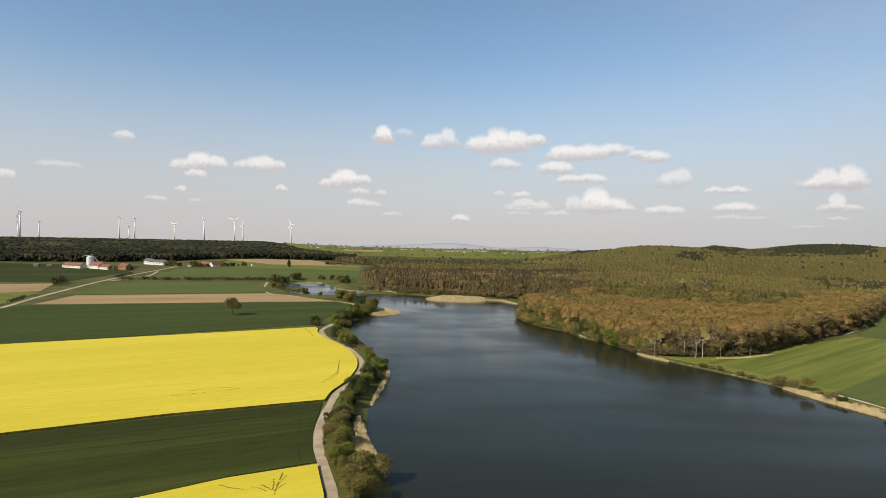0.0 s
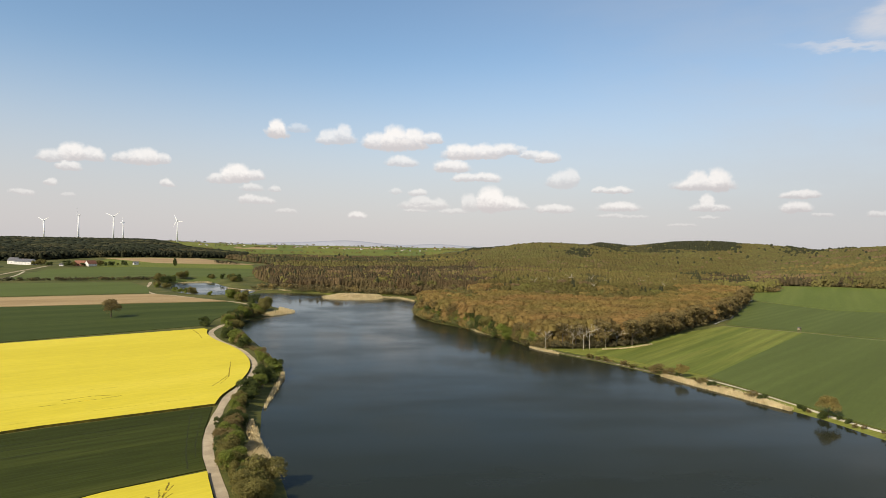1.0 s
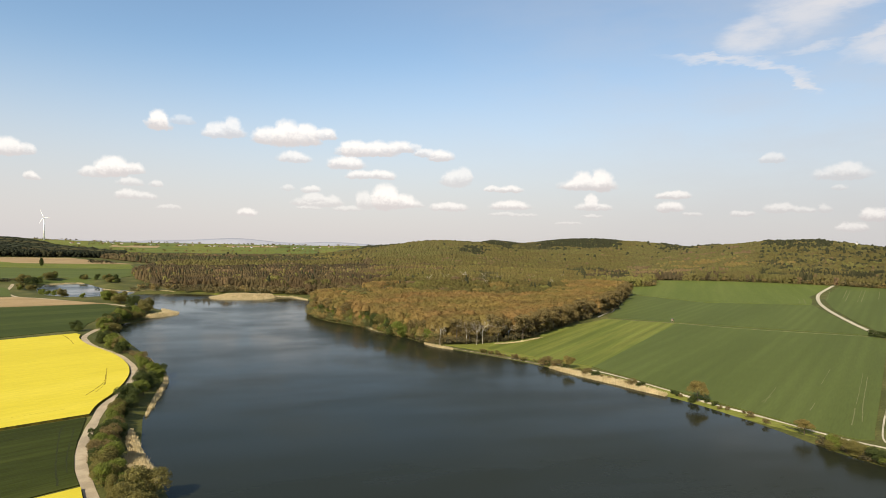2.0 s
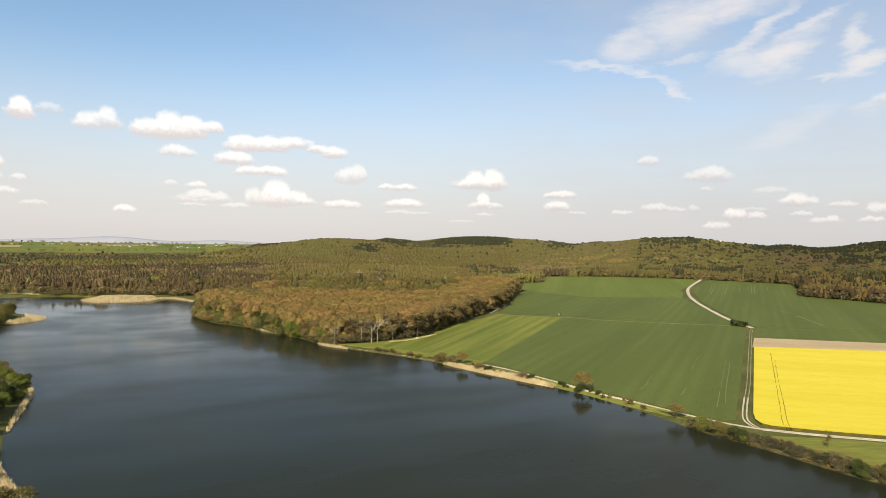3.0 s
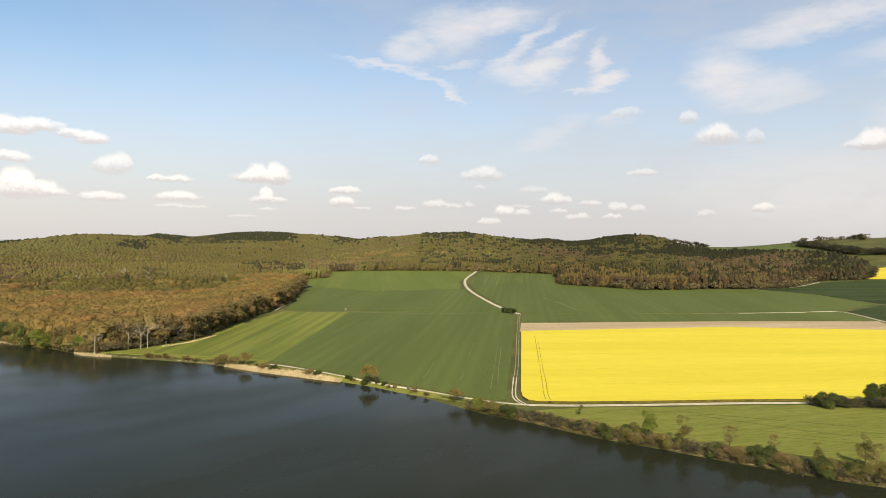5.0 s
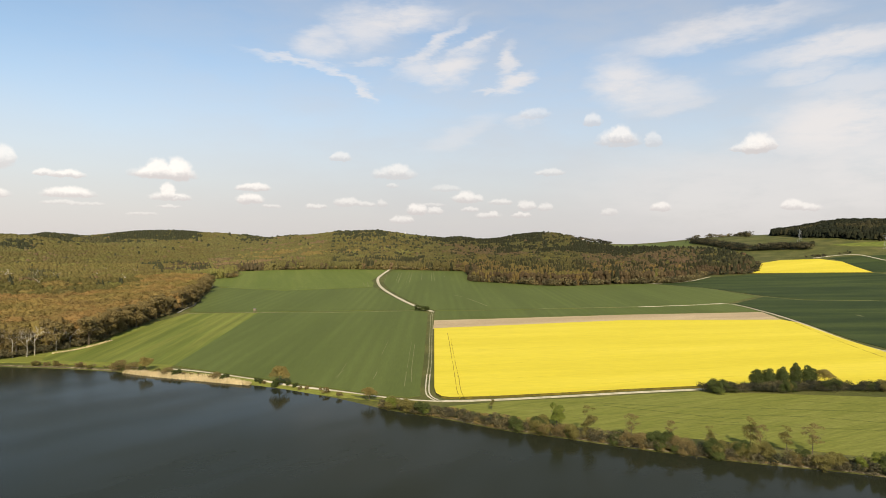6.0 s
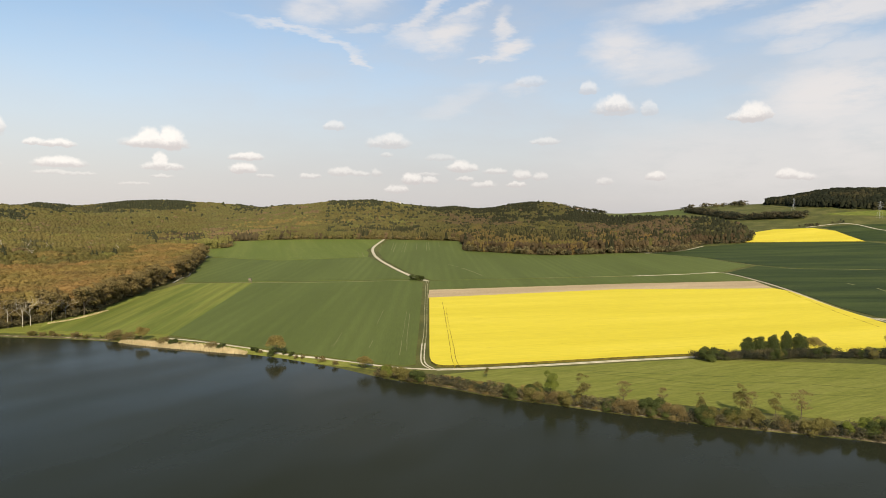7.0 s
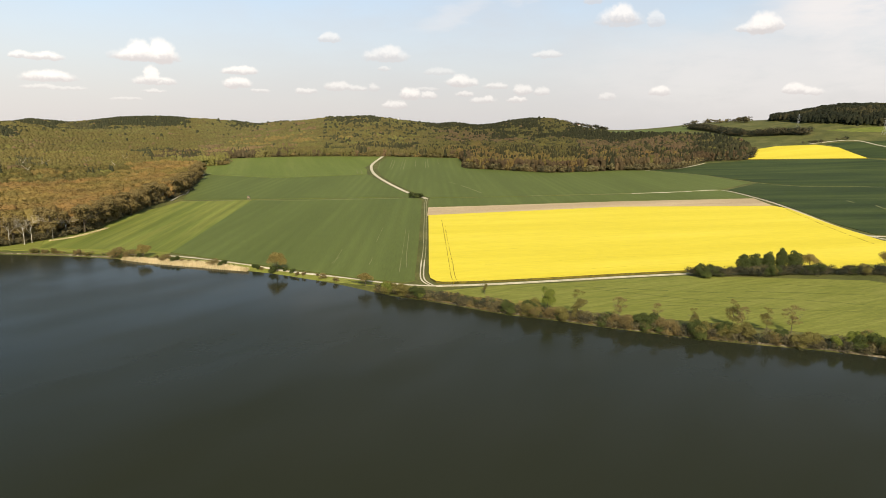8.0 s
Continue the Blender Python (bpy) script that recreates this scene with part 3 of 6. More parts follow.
field("field_wheat_far", [(-98, 513), (-100, 545), (-86, 640), (-112, 692), (-382, 594), (-390, 560), (-400, 480), (-440, 380), (-432, 288), (-268, 388)],
      M_wheat_mid, "dark green winter wheat with a lone tree")
field("field_soil_west", [(-112, 697), (-206, 765), (-396, 688), (-384, 600)], M_soil, "bare tan ploughed soil strip", 0.25)
field("field_green_west", [(-402, 697), (-434, 815), (-418, 882), (-280, 922), (-240, 860), (-214, 776)], M_wheat, "green crop bordered by a farm lane")
field("field_soil_far", [(-551, 795), (-500, 824), (-455, 722), (-480, 693), (-600, 640)], M_soil, "small bare tan field", 0.25)
field("field_verge_far", [(-480, 690), (-450, 716), (-428, 650), (-402, 570), (-470, 540), (-560, 600)], M_light_crop, "light green grass beside the lane")
field("field_green_farm", [(-833, 1202), (-575, 1218), (-520, 1045), (-505, 845), (-572, 828), (-700, 760), (-900, 900)], M_wheat_dark, "green field in front of a farm")
field("field_green_hamlet", [(-482, 1160), (-426, 1250), (-166, 1313), (-140, 1150), (-165, 1012), (-420, 930), (-450, 960)], M_wheat, "green field behind a hedge")
field("field_light_hamlet", [(-470, 1290), (-510, 1530), (-377, 1406), (-195, 1490), (-166, 1325), (-426, 1258)], M_light_crop, "light green sloping crop")
field("field_soil_ridge", [(-523, 1545), (-352, 1703), (-190, 1502), (-377, 1410)], M_soil, "tan bare field below the wood", 0.25)

field("field_light_east", [(170, 398), (200, 408), (252, 453), (325, 500), (370, 460), (194, 309), (172, 352), (158, 376)], M_light_crop, "light green striped crop beside the wood", 0.31)
field("field_wheat_east", [(369.6, 460.5), (478, 360), (461, 340), (284, 212), (230, 173.5), (221, 166.5), (215.5, 168.5), (211.5, 182), (208.5, 200), (203.5, 231), (198.5, 268), (194.3, 300), (193.2, 309.6)], M_wheat, "broad green wheat field with pale wheel tracks")
field("field_middle_east", [(333, 508), (364, 546), (409, 602), (498, 706), (525, 607), (633, 555), (540, 440), (492, 378), (480, 365), (374, 465)], M_wheat, "green wheat field along the wood")
field("field_upper_east", [(503, 711), (571, 812), (610, 815), (683, 900), (745, 858), (858, 722), (708, 626), (686, 602), (636, 559), (528, 610)], M_upper_crop, "light green upper crop before the woods")
field("field_beyond_lane", [(485, 347), (499, 372), (549, 436), (628, 526), (698, 594), (769, 651), (870, 716), (942, 608), (835, 526), (797, 506), (808, 438), (818, 374), (911, 314), (933, 290), (903, 198), (838, 130), (735, 143), (630, 218), (536, 297)],
      M_wheat, "green wheat with pale tracks")
field("field_far_east", [(735, 136), (836, 122), (820, 78), (866, -2), (880, -120), (520, -130), (498, 0), (532, 23), (612, 60), (678, 96)], M_wheat_cool, "dark green field beyond the farm track")
field("field_slope_east", [(907, 192), (937, 284), (1000, 252), (1110, 242), (1195, 195), (1205, 196), (1265, 22), (1150, -120), (882, -110), (870, 0), (828, 80), (846, 126)],
      M_wheat_cool, "dark green field rising to the hill")
field("field_rape_hill", [(1207, 201), (1326, 206), (1388, 218), (1444, 185), (1452, 116), (1413, 76), (1267, 25)], M_rape, "distant yellow rape field on the slope", 0.95, M_rape_side, 0, 40)
field("field_dark_hill", [(1272, 22), (1415, 72), (1470, 105), (1520, 0), (1450, -150), (1300, -120)], M_wheat_cool, "dark green field on the hill", 0.35, None, 0, 40)
field("field_light_hill", [(1645, 116), (1694, 0), (1710, -90), (1630, -90), (1621, 0), (1623, 67)], M_light_crop, "pale green strip below the dark wood", 0.35, None, 0, 40)
field("field_rape_east", [(388, 280), (527, 182), (614, 76), (602, 63), (525, 27), (470, -3), (430, -60), (384, -34), (354, 27), (326, 59.5), (305, 79.5), (284, 98.5), (263, 116.5), (236, 140.5), (228, 149.2), (224.2, 153.6), (223.6, 157.2), (226.8, 162.4), (234, 168.5)],
      M_rape, "broad yellow oilseed rape field in bloom", 0.95, M_rape_side)
field("field_soil_east", [(428, 309), (569, 196), (670, 100), (618, 76), (528, 184), (389, 282)], M_soil_pale, "bare tan strip above the rape field", 0.25)
field("field_green_strip", [(480, 345), (534, 292), (627, 213), (728, 139), (674, 102), (570, 198), (430, 311)], M_wheat, "narrow green strip of wheat")
field("meadow_east", [(214, 147), (236, 132), (261, 108), (284, 89), (304, 71), (345, 0), (330, -60), (262, -60), (246, 0), (236, 40), (222, 80), (214, 118)],
      M_meadow, "mown light green meadow above the shore", 0.12)


# ---- lanes ----
def strip(name, pts, width, material, label="", lift=0.12, parent=None, offset=0.0, step=5):
    c = curve_through(pts, False, step)
    d = np.gradient(c, axis=0)
    d /= np.linalg.norm(d, axis=1)[:, None]
    n = np.stack([-d[:, 1], d[:, 0]], 1)
    rim = np.random.default_rng(len(c)).normal(0, 0.035 * width, (2, len(c)))
    a, b = c + n * (offset + width / 2 + rim[0])[:, None], c + n * (offset - width / 2 + rim[1])[:, None]
    za, zb = height(a[:, 0], a[:, 1]) + lift, height(b[:, 0], b[:, 1]) + lift
    k = len(c)
    v = [(*p, z) for p, z in zip(a, za)] + [(*p, z) for p, z in zip(b, zb)]
    v += [(x, y, z - lift - 0.25) for x, y, z in v]
    f = []
    for i in range(k - 1):
        f += [(k + i, k + i + 1, i + 1, i), (i, i + 1, 2 * k + i + 1, 2 * k + i), (k + i + 1, k + i, 3 * k + i, 3 * k + i + 1)]
    ob = new(name, mesh_of(name, v, f, material))
    if parent:
        ob.parent = parent
        return ob
    return tagged(ob, label, "road", kind="structure")


LANE = [(-10, 90), (-22, 140), (-28, 169), (-34, 190), (-40, 211), (-44, 237), (-46, 281), (-43, 303), (-42, 327), (-43, 348), (-47, 369), (-56, 397), (-66, 417), (-78, 439),
        (-87, 465), (-90, 485), (-88, 510), (-84, 545), (-80, 610), (-94, 676), (-140, 716), (-180, 750), (-207, 768), (-231, 820), (-243, 877), (-255, 930)]
strip("road_shore", LANE, 3.5, M_asphalt, "narrow pale farm lane winding along the lake shore")
strip("road_farm", [(-520, 250), (-440, 380), (-395, 490), (-390, 556), (-418, 656), (-463, 849), (-486, 988), (-507, 1161), (-520, 1260)], 5.0, M_asphalt, "pale straight country road to the farms", 0.2)
strip("road_branch", [(-463, 880), (-455, 930), (-460, 1000), (-490, 1100)], 3.0, M_gravel, "gravel track beside the country road", 0.2)


def farm_track(name, pts, label, rut=1.0, gauge=1.9, lift=0.12, material=None):
    c = new(name)
    tagged(c, label, "track", kind="structure")
    for s in (-1, 1):
        strip("wheel_rut", pts, rut, material or M_gravel, "", lift, c, s * gauge / 2)
    return c


SHORE_TRACK = [(177, 322), (190, 297), (196, 268), (201, 230), (206, 199), (209, 181), (213, 166), (219, 154), (234, 138), (261, 114), (282, 96), (303, 77), (324, 57), (352, 25), (380, -30)]
strip("track_shore", SHORE_TRACK[:8], 1.5, M_gravel, "pale sandy track between wheat and shore", 0.12)
farm_track("track_meadow", SHORE_TRACK[7:], "two-rut white gravel track between rape and meadow", 0.95, 1.6)
farm_track("track_field", [(219, 156), (223, 163), (232, 171), (258, 189.5)], "two-rut gravel track between wheat and rape", 0.6, 1.5)
farm_track("track_field_upper", [(258, 189.5), (286, 209), (366, 267), (449, 327), (477, 346)], "overgrown two-rut track between wheat and rape", 0.42, 1.5, 0.12, M_worn_rut)
strip("road_field", [(476, 346), (481, 352), (493, 373), (544, 438), (623, 530), (692, 599), (762, 657), (866, 724)], 4.0, M_gravel, "white gravel lane curving up to the wood", 0.2)
strip("track_field_edge", [(560, 280), (590, 254), (631, 217), (728, 141)], 1.3, M_pale_line, "thin pale grass track between two crops", 0.3)
strip("track_slope", [(640, 209), (690, 170), (728, 141), (676, 99), (610, 63), (527, 26), (489, 4), (470, -20)], 2.2, M_gravel, "pale gravel track along the fields", 0.3)
strip("track_wood", [(1120, 246), (1000, 256), (938, 288)], 2.4, M_gravel, "pale track at the foot of the wood", 0.3)
strip("track_fields_far", [(938, 288), (904, 195), (840, 127), (822, 78), (866, -1), (880, -110)], 1.1, M_pale_line, "thin pale grass track between far fields", 0.3)
strip("path_wood", [(324, 512), (352, 540), (369, 555), (403, 600), (446, 655), (479, 692), (507, 722)], 1.8, M_gravel, "pale sandy path along the edge of the wood", 0.2)
strip("track_hill", [(1470, 130), (1515, 60), (1440, 5), (1380, -60)], 4.0, M_gravel, "pale farm track over the hill", 0.4)
strip("track_branch", [(489, 4), (500, -30), (505, -100)], 2.2, M_gravel, "pale gravel side track", 0.3)


# ---- trees ----
def leaf_tris(rng, n, lumps, size, spread=0.6, inner=0.62):
    """n small leaf sprays on the skins of the given lumps (centre, radii), as (n, 3, 3) corners."""
    L = np.array(lumps, float)
    area = (L[:, 3] * L[:, 4] + L[:, 4] * L[:, 5])
    k = rng.choice(len(L), n, p=area / area.sum())
    d = rng.normal(size=(n, 3))
    d[:, 2] = np.where(rng.random(n) < 0.78, np.abs(d[:, 2]), d[:, 2])
    d /= np.linalg.norm(d, axis=1)[:, None]
    c = L[k, :3] + d * L[k, 3:] * rng.uniform(inner, 1.1, n)[:, None]
    nrm = d + rng.normal(0, spread, (n, 3))
    nrm /= np.linalg.norm(nrm, axis=1)[:, None]
    u = np.cross(nrm, rng.normal(size=(n, 3)))
    u /= np.linalg.norm(u, axis=1)[:, None] + 1e-9
    w = np.cross(nrm, u)
    s = size * rng.uniform(0.55, 1.35, n)
    out = np.empty((n, 3, 3))
    for i in range(3):
        a = 2.0944 * i + rng.uniform(-0.4, 0.4, n)
        out[:, i] = c + (u * np.cos(a)[:, None] + w * np.sin(a)[:, None]) * s[:, None]
    return out


def crown_lumps(rng, kind):
    """Lumps of a crown for a tree of height 1."""
    if kind == "conifer":
        return [(0, 0, z, 0.17 * (1.02 - z) + 0.015, 0.17 * (1.02 - z) + 0.015, 0.10) for z in np.linspace(0.22, 0.96, 7)]
    if kind == "bush":
        return [(rng.uniform(-0.38, 0.38), rng.uniform(-0.38, 0.38), rng.uniform(0.18, 0.72), *(rng.uniform(0.16, 0.34) * np.array([1, 1, 1.1]))) for _ in range(10)]
    if kind == "poplar":
        return [(rng.uniform(-0.17, 0.17), rng.uniform(-0.17, 0.17), rng.uniform(0.32, 0.95), *(rng.uniform(0.06, 0.13) * np.array([1, 1, 0.9]))) for _ in range(15)]
    if kind == "oval":
        return [(rng.uniform(-0.08, 0.08), rng.uniform(-0.08, 0.08), z, r, r, 0.15) for z, r in zip(np.linspace(0.14, 0.88, 9), (0.26, 0.31, 0.35, 0.37, 0.37, 0.35, 0.31, 0.25, 0.17))]
    if kind == "edge":
        return [(rng.uniform(-0.2, 0.2), rng.uniform(-0.2, 0.2), rng.uniform(0.34, 0.84), *(rng.uniform(0.12, 0.21) * np.array([1, 1, 0.85]))) for _ in range(10)]
    if kind == "full":
        return [(rng.uniform(-0.22, 0.22), rng.uniform(-0.22, 0.22), rng.uniform(0.16, 0.86), *(rng.uniform(0.09, 0.22) * np.array([1, 1, 0.95]))) for _ in range(17)]
    if kind == "lone":
        return [(0.36 * math.cos(a) * q, 0.36 * math.sin(a) * q, 0.47 + 0.30 * (1 - q) + rng.uniform(-0.1, 0.12), 0.22, 0.22, 0.2) for a, q in zip(np.arange(9) * 2.4, np.sqrt(np.linspace(0.05, 0.9, 9)))]
    return [(rng.uniform(-0.17, 0.17), rng.uniform(-0.17, 0.17), rng.uniform(0.42, 0.86), *(rng.uniform(0.14, 0.22) * np.array([1, 1, 0.85]))) for _ in range(7)]


def limb(v, f, a, b, ra, rb, sides=5):
    a, b = np.array(a, float), np.array(b, float)
    d = (b - a) / (np.linalg.norm(b - a) + 1e-9)
    u = np.cross(d, [0.3, 0.9, 0.2])
    u /= np.linalg.norm(u)
    w = np.cross(d, u)
    k = len(v)
    for p, r in ((a, ra), (b, rb)):
        for i in range(sides):
            t = 2 * math.pi * i / sides
            v.append(p + (u * math.cos(t) + w * math.sin(t)) * r)
    for i in range(sides):
        j = (i + 1) % sides
        f.append((k + i, k + j, k + sides + j, k + sides + i))
    f.append(tuple(k + sides + i for i in range(sides)))


def branching(rng, v, f, p, d, length, r, depth, lift=0.15, sides=5):
    """A limb that forks into thinner ones."""
    q = p
    for s in range(2):
        e = q + d * length / 2
        limb(v, f, q, e, r * (1 - 0.2 * s), r * (0.8 - 0.2 * s), sides)
        q, d = e, d + rng.normal(0, 0.12, 3)
        d = d / np.linalg.norm(d)
    if depth:
        for _ in range(3 if depth > 1 else 2):
            e = d + rng.normal(0, 0.55, 3) + np.array([0, 0, lift])
            branching(rng, v, f, q, e / np.linalg.norm(e), length * rng.uniform(0.55, 0.8), r * 0.55, depth - 1, lift, max(3, sides - 1))


def tris_mesh(name, tris, material):
    n = len(tris)
    me = bpy.data.meshes.new(name)
    me.vertices.add(n * 3), me.loops.add(n * 3), me.polygons.add(n)
    me.vertices.foreach_set("co", np.ascontiguousarray(tris, np.float32).ravel())
    me.loops.foreach_set("vertex_index", np.arange(n * 3))
    me.polygons.foreach_set("loop_start", np.arange(0, n * 3, 3))
    me.update(calc_edges=True)
    me.materials.append(material)
    return me


def tree_model(name, seed, shape, leaf, n, size, bole=0.025, label="", category="tree", group="", limbs=2, bark=None):
    """A tree of height 1: trunk with limbs, and a crown of many small sprays."""
    rng = np.random.default_rng(seed)
    root = new(name)
    v, f = [], []
    limb(v, f, (0, 0, -0.04), (0.01, 0.0, 0.22), bole * 1.25, bole, 6)
    limb(v, f, (0.01, 0, 0.22), (0.0, 0.01, 0.5 if shape != "bush" else 0.3), bole, bole * 0.7, 6)
    for i in range(5):
        a = i * 2.4 + rng.uniform(-0.4, 0.4)
        d = np.array([math.cos(a), math.sin(a), rng.uniform(0.6, 1.6)])
        z0 = rng.uniform(0.08, 0.2) if shape == "bush" else rng.uniform(0.25, 0.5)
        branching(rng, v, f, np.array([0, 0, z0]), d / np.linalg.norm(d), rng.uniform(0.16, 0.26), bole * 0.5, limbs, 0.2, 4)
    t = new("trunk", mesh_of("trunk", v, f, bark or M_bark))
    t.parent = root
    if n:
        c = new("crown", tris_mesh("crown", leaf_tris(rng, n, crown_lumps(rng, shape), size), M_leaf[leaf]))
        c.parent = root
    tagged(root, label, category, group)
    return root


MODELS, PLANTED = {}, {}


def model(key, *args, **kw):
    MODELS[key] = (args, kw)


def plant(key, x, y, tall, turn=0.0, wide=1.0, sink=0.05):
    at = pose(x, y, ground_z(x, y) - sink, 0, 0, turn)
    size = (tall * wide, tall * wide, tall)
    if key in PLANTED:
        first = PLANTED[key]
        return copy_thing(first, at @ Matrix.Diagonal((*(a / b for a, b in zip(size, first.scale)), 1)))
    args, kw = MODELS[key]
    ob = tree_model(*args, **kw)
    ob.matrix_basis = at @ Matrix.Diagonal((*size, 1))
    PLANTED[key] = ob
    return ob


model("bush_a", "bush", 1, "bush", "fresh", 7000, 0.028, 0.02, "fresh green rounded bush on the lake shore", "bush", "shore bushes")
model("bush_b", "bush", 2, "bush", "olive", 7000, 0.027, 0.02, "olive green willow bush on the lake shore", "bush", "shore bushes")
model("bush_c", "bush", 3, "bush", "dark", 7000, 0.028, 0.02, "dark green dense bush on the lake shore", "bush", "shore bushes")
model("bush_d", "bush", 4, "bush", "brown", 5000, 0.022, 0.02, "brown half-bare bush on the lake shore", "bush", "shore bushes")
model("tree_a", "tree", 5, "edge", "fresh", 4500, 0.024, 0.022, "fresh green leafy tree on the shore", "tree", "shore trees")
model("tree_b", "tree", 6, "oval", "dark", 5200, 0.028, 0.022, "dark green bushy tree beside the field track", "tree", "track trees")
model("tree_c", "tree", 7, "poplar", "olive", 2600, 0.015, 0.009, "slim loosely leaved tree on the shore", "tree", "shore trees")
model("tree_d", "tree", 8, "poplar", "brown", 1500, 0.012, 0.008, "slim nearly bare budding tree on the shore", "tree", "shore trees")
model("tree_e", "tree", 9, "lone", "gold", 5200, 0.019, 0.016, "olive brown budding tree on the shore", "tree", "shore trees")
model("lone", "tree", 10, "lone", "brown", 4500, 0.022, 0.028, "solitary reddish brown budding tree in a wheat field", "tree", "", 3)
model("edge_a", "tree", 11, "edge", "brown", 1700, 0.032, 0.018, "brown budding beech at the edge of the wood", "tree", "forest edge trees", 2)
model("edge_b", "tree", 12, "edge", "olive", 1700, 0.033, 0.018, "olive leafing tree at the edge of the wood", "tree", "forest edge trees", 2)
model("edge_d", "tree", 16, "full", "brown", 2400, 0.030, 0.018, "brown budding beech leafed to the ground at the wood's edge", "tree", "forest edge trees", 2)
model("edge_e", "tree", 17, "full", "olive", 2400, 0.030, 0.018, "olive leafing tree leafed to the ground at the wood's edge", "tree", "forest edge trees", 2)
model("snag", "dead_tree", 14, "edge", "brown", 0, 0.05, 0.0085, "bleached bare dead tree standing in the wood", "tree", "bare white trees", 3, M_pale_bark)
model("stem", "dead_tree", 15, "poplar", "brown", 0, 0.05, 0.017, "tall pale dead trunk above the canopy", "tree", "bare white trees", 1, M_pale_bark)


def plant_along(keys, pts, count, tall, wobble, seed, wide=(0.8, 1.25)):
    """Plants along a line, with uneven steps, sizes and sideways shifts."""
    rng = np.random.default_rng(seed)
    c = curve_through(pts, False, 6)
    s = np.concatenate([[0], np.cumsum(np.linalg.norm(np.diff(c, axis=0), axis=1))])
    for u in np.sort(rng.random(count)) * s[-1]:
        x, y = np.interp(u, s, c[:, 0]), np.interp(u, s, c[:, 1])
        x, y = x + rng.normal(0, wobble), y + rng.normal(0, wobble)
        if ground_z(x, y) > 0.0:
            plant(keys[rng.integers(len(keys))], x, y, rng.uniform(*tall), rng.uniform(0, 360), rng.uniform(*wide))


plant("lone", -183, 557, 16.0, 20, 1.0)
# the west shore, between the lane and the water
plant("bush_b", -19, 181, 8.5, 0, 1.25), plant("bush_b", -23, 176, 7.0, 80, 1.2), plant("bush_a", -29, 193, 6.5, 40, 1.0), plant("bush_b", -21, 170, 7.0, 150, 1.2)
plant_along(["bush_a", "bush_b", "bush_c"], [(-21, 174), (-28.5, 190), (-34, 207)], 14, (4.5, 7.5), 1.2, 21)
plant_along(["bush_c", "bush_b", "bush_c", "bush_a", "bush_d"], [(-35, 208), (-37.5, 240), (-37.5, 278)], 30, (3.8, 6.4), 1.3, 22)
plant_along(["bush_c", "tree_a", "bush_a"], [(-37, 280), (-33, 320), (-34, 345), (-40, 372)], 16, (5, 9), 2.0, 23)
plant_along(["bush_d", "bush_a", "bush_c"], [(-44, 385), (-60, 425), (-76, 470)], 16, (4, 8), 2.4, 24)
plant_along(["bush_b", "bush_a", "tree_a", "bush_c"], [(-82, 500), (-83, 545), (-73, 590), (-70, 640), (-88, 680)], 30, (6, 11), 3.0, 25)
plant_along(["bush_b", "bush_a"], [(-92, 690), (-115, 730), (-112, 780)], 14, (6, 11), 3.0, 26)
plant("bush_c", -100, 507, 7.5, 0, 1.1)
plant_along(["bush_b", "bush_c", "bush_b"], [(-76, 503), (-82, 530), (-80, 553), (-68, 578)], 14, (5, 9), 1.5, 29)
plant_along(["bush_a", "bush_b"], [(-145, 765), (-180, 790), (-215, 830), (-235, 900)], 14, (4, 9), 4.0, 27)
plant_along(["bush_b", "bush_c", "tree_a"], [(-245, 960), (-225, 1055), (-180, 1040), (-140, 960)], 20, (6, 12), 5.0, 28)
plant("tree_b", -320, 1330, 16, 0, 0.6)
# the east shore
plant_along(["bush_a", "bush_c"], [(112, 470), (124, 446), (131, 412)], 22, (6, 12), 2.5, 35)
plant_along(["bush_a", "bush_c", "bush_b"], [(78, 590), (90, 545), (106, 508), (113, 470)], 26, (7, 13), 3.0, 36)
plant_along(["bush_d", "bush_c", "bush_b"], [(150, 372), (172, 328), (180, 300)], 16, (1.5, 3.2), 1.0, 37)
plant_along(["bush_d", "bush_c"], [(184, 290), (193, 258), (201, 225), (204, 190)], 14, (1.5, 3.0), 0.9, 38)
EAST_SHRUBS = [("bush_d", 172, 325, 5.5, 1.3), ("bush_d", 175, 318, 4.5, 1.4), ("bush_d", 181, 296, 3.6, 1.5), ("bush_c", 183, 289, 3.2, 1.3), ("bush_d", 189, 268, 3.4, 1.5), ("bush_c", 191, 262, 3.0, 1.3), ("bush_d", 163, 346, 3.2, 1.2), ("bush_b", 151, 368, 3.0, 1.1), ("bush_c", 198, 233, 3.2, 1.4), ("bush_d", 202, 205, 2.6, 1.3)]
for key, x, y, tall, wide in EAST_SHRUBS:
    plant(key, x, y, tall, x * 3, wide)
plant("tree_e", 178, 309, 8, 0, 1.0), plant("tree_e", 199, 232, 10.5, 50, 0.95), plant("tree_e", 203, 180, 6.5, 90, 1.1)
plant_along(["bush_b", "bush_a", "bush_c"], [(199.0, 172), (200.0, 155), (203.0, 140)], 13, (3.5, 6.0), 1.2, 39)
plant_along(["bush_d", "bush_c"], [(204.0, 136), (205.0, 112)], 10, (2.0, 3.6), 1.2, 40)
plant_along(["bush_c", "bush_b", "bush_d"], [(205.0, 112), (209.0, 90), (213.0, 70), (217.0, 52)], 34, (3.2, 6.0), 1.4, 41)
plant_along(["bush_c", "bush_b", "bush_a", "bush_d"], [(218.0, 50), (223.0, 33), (229.0, 15), (235.0, -8), (237.0, -30)], 36, (3.4, 6.4), 1.5, 42)
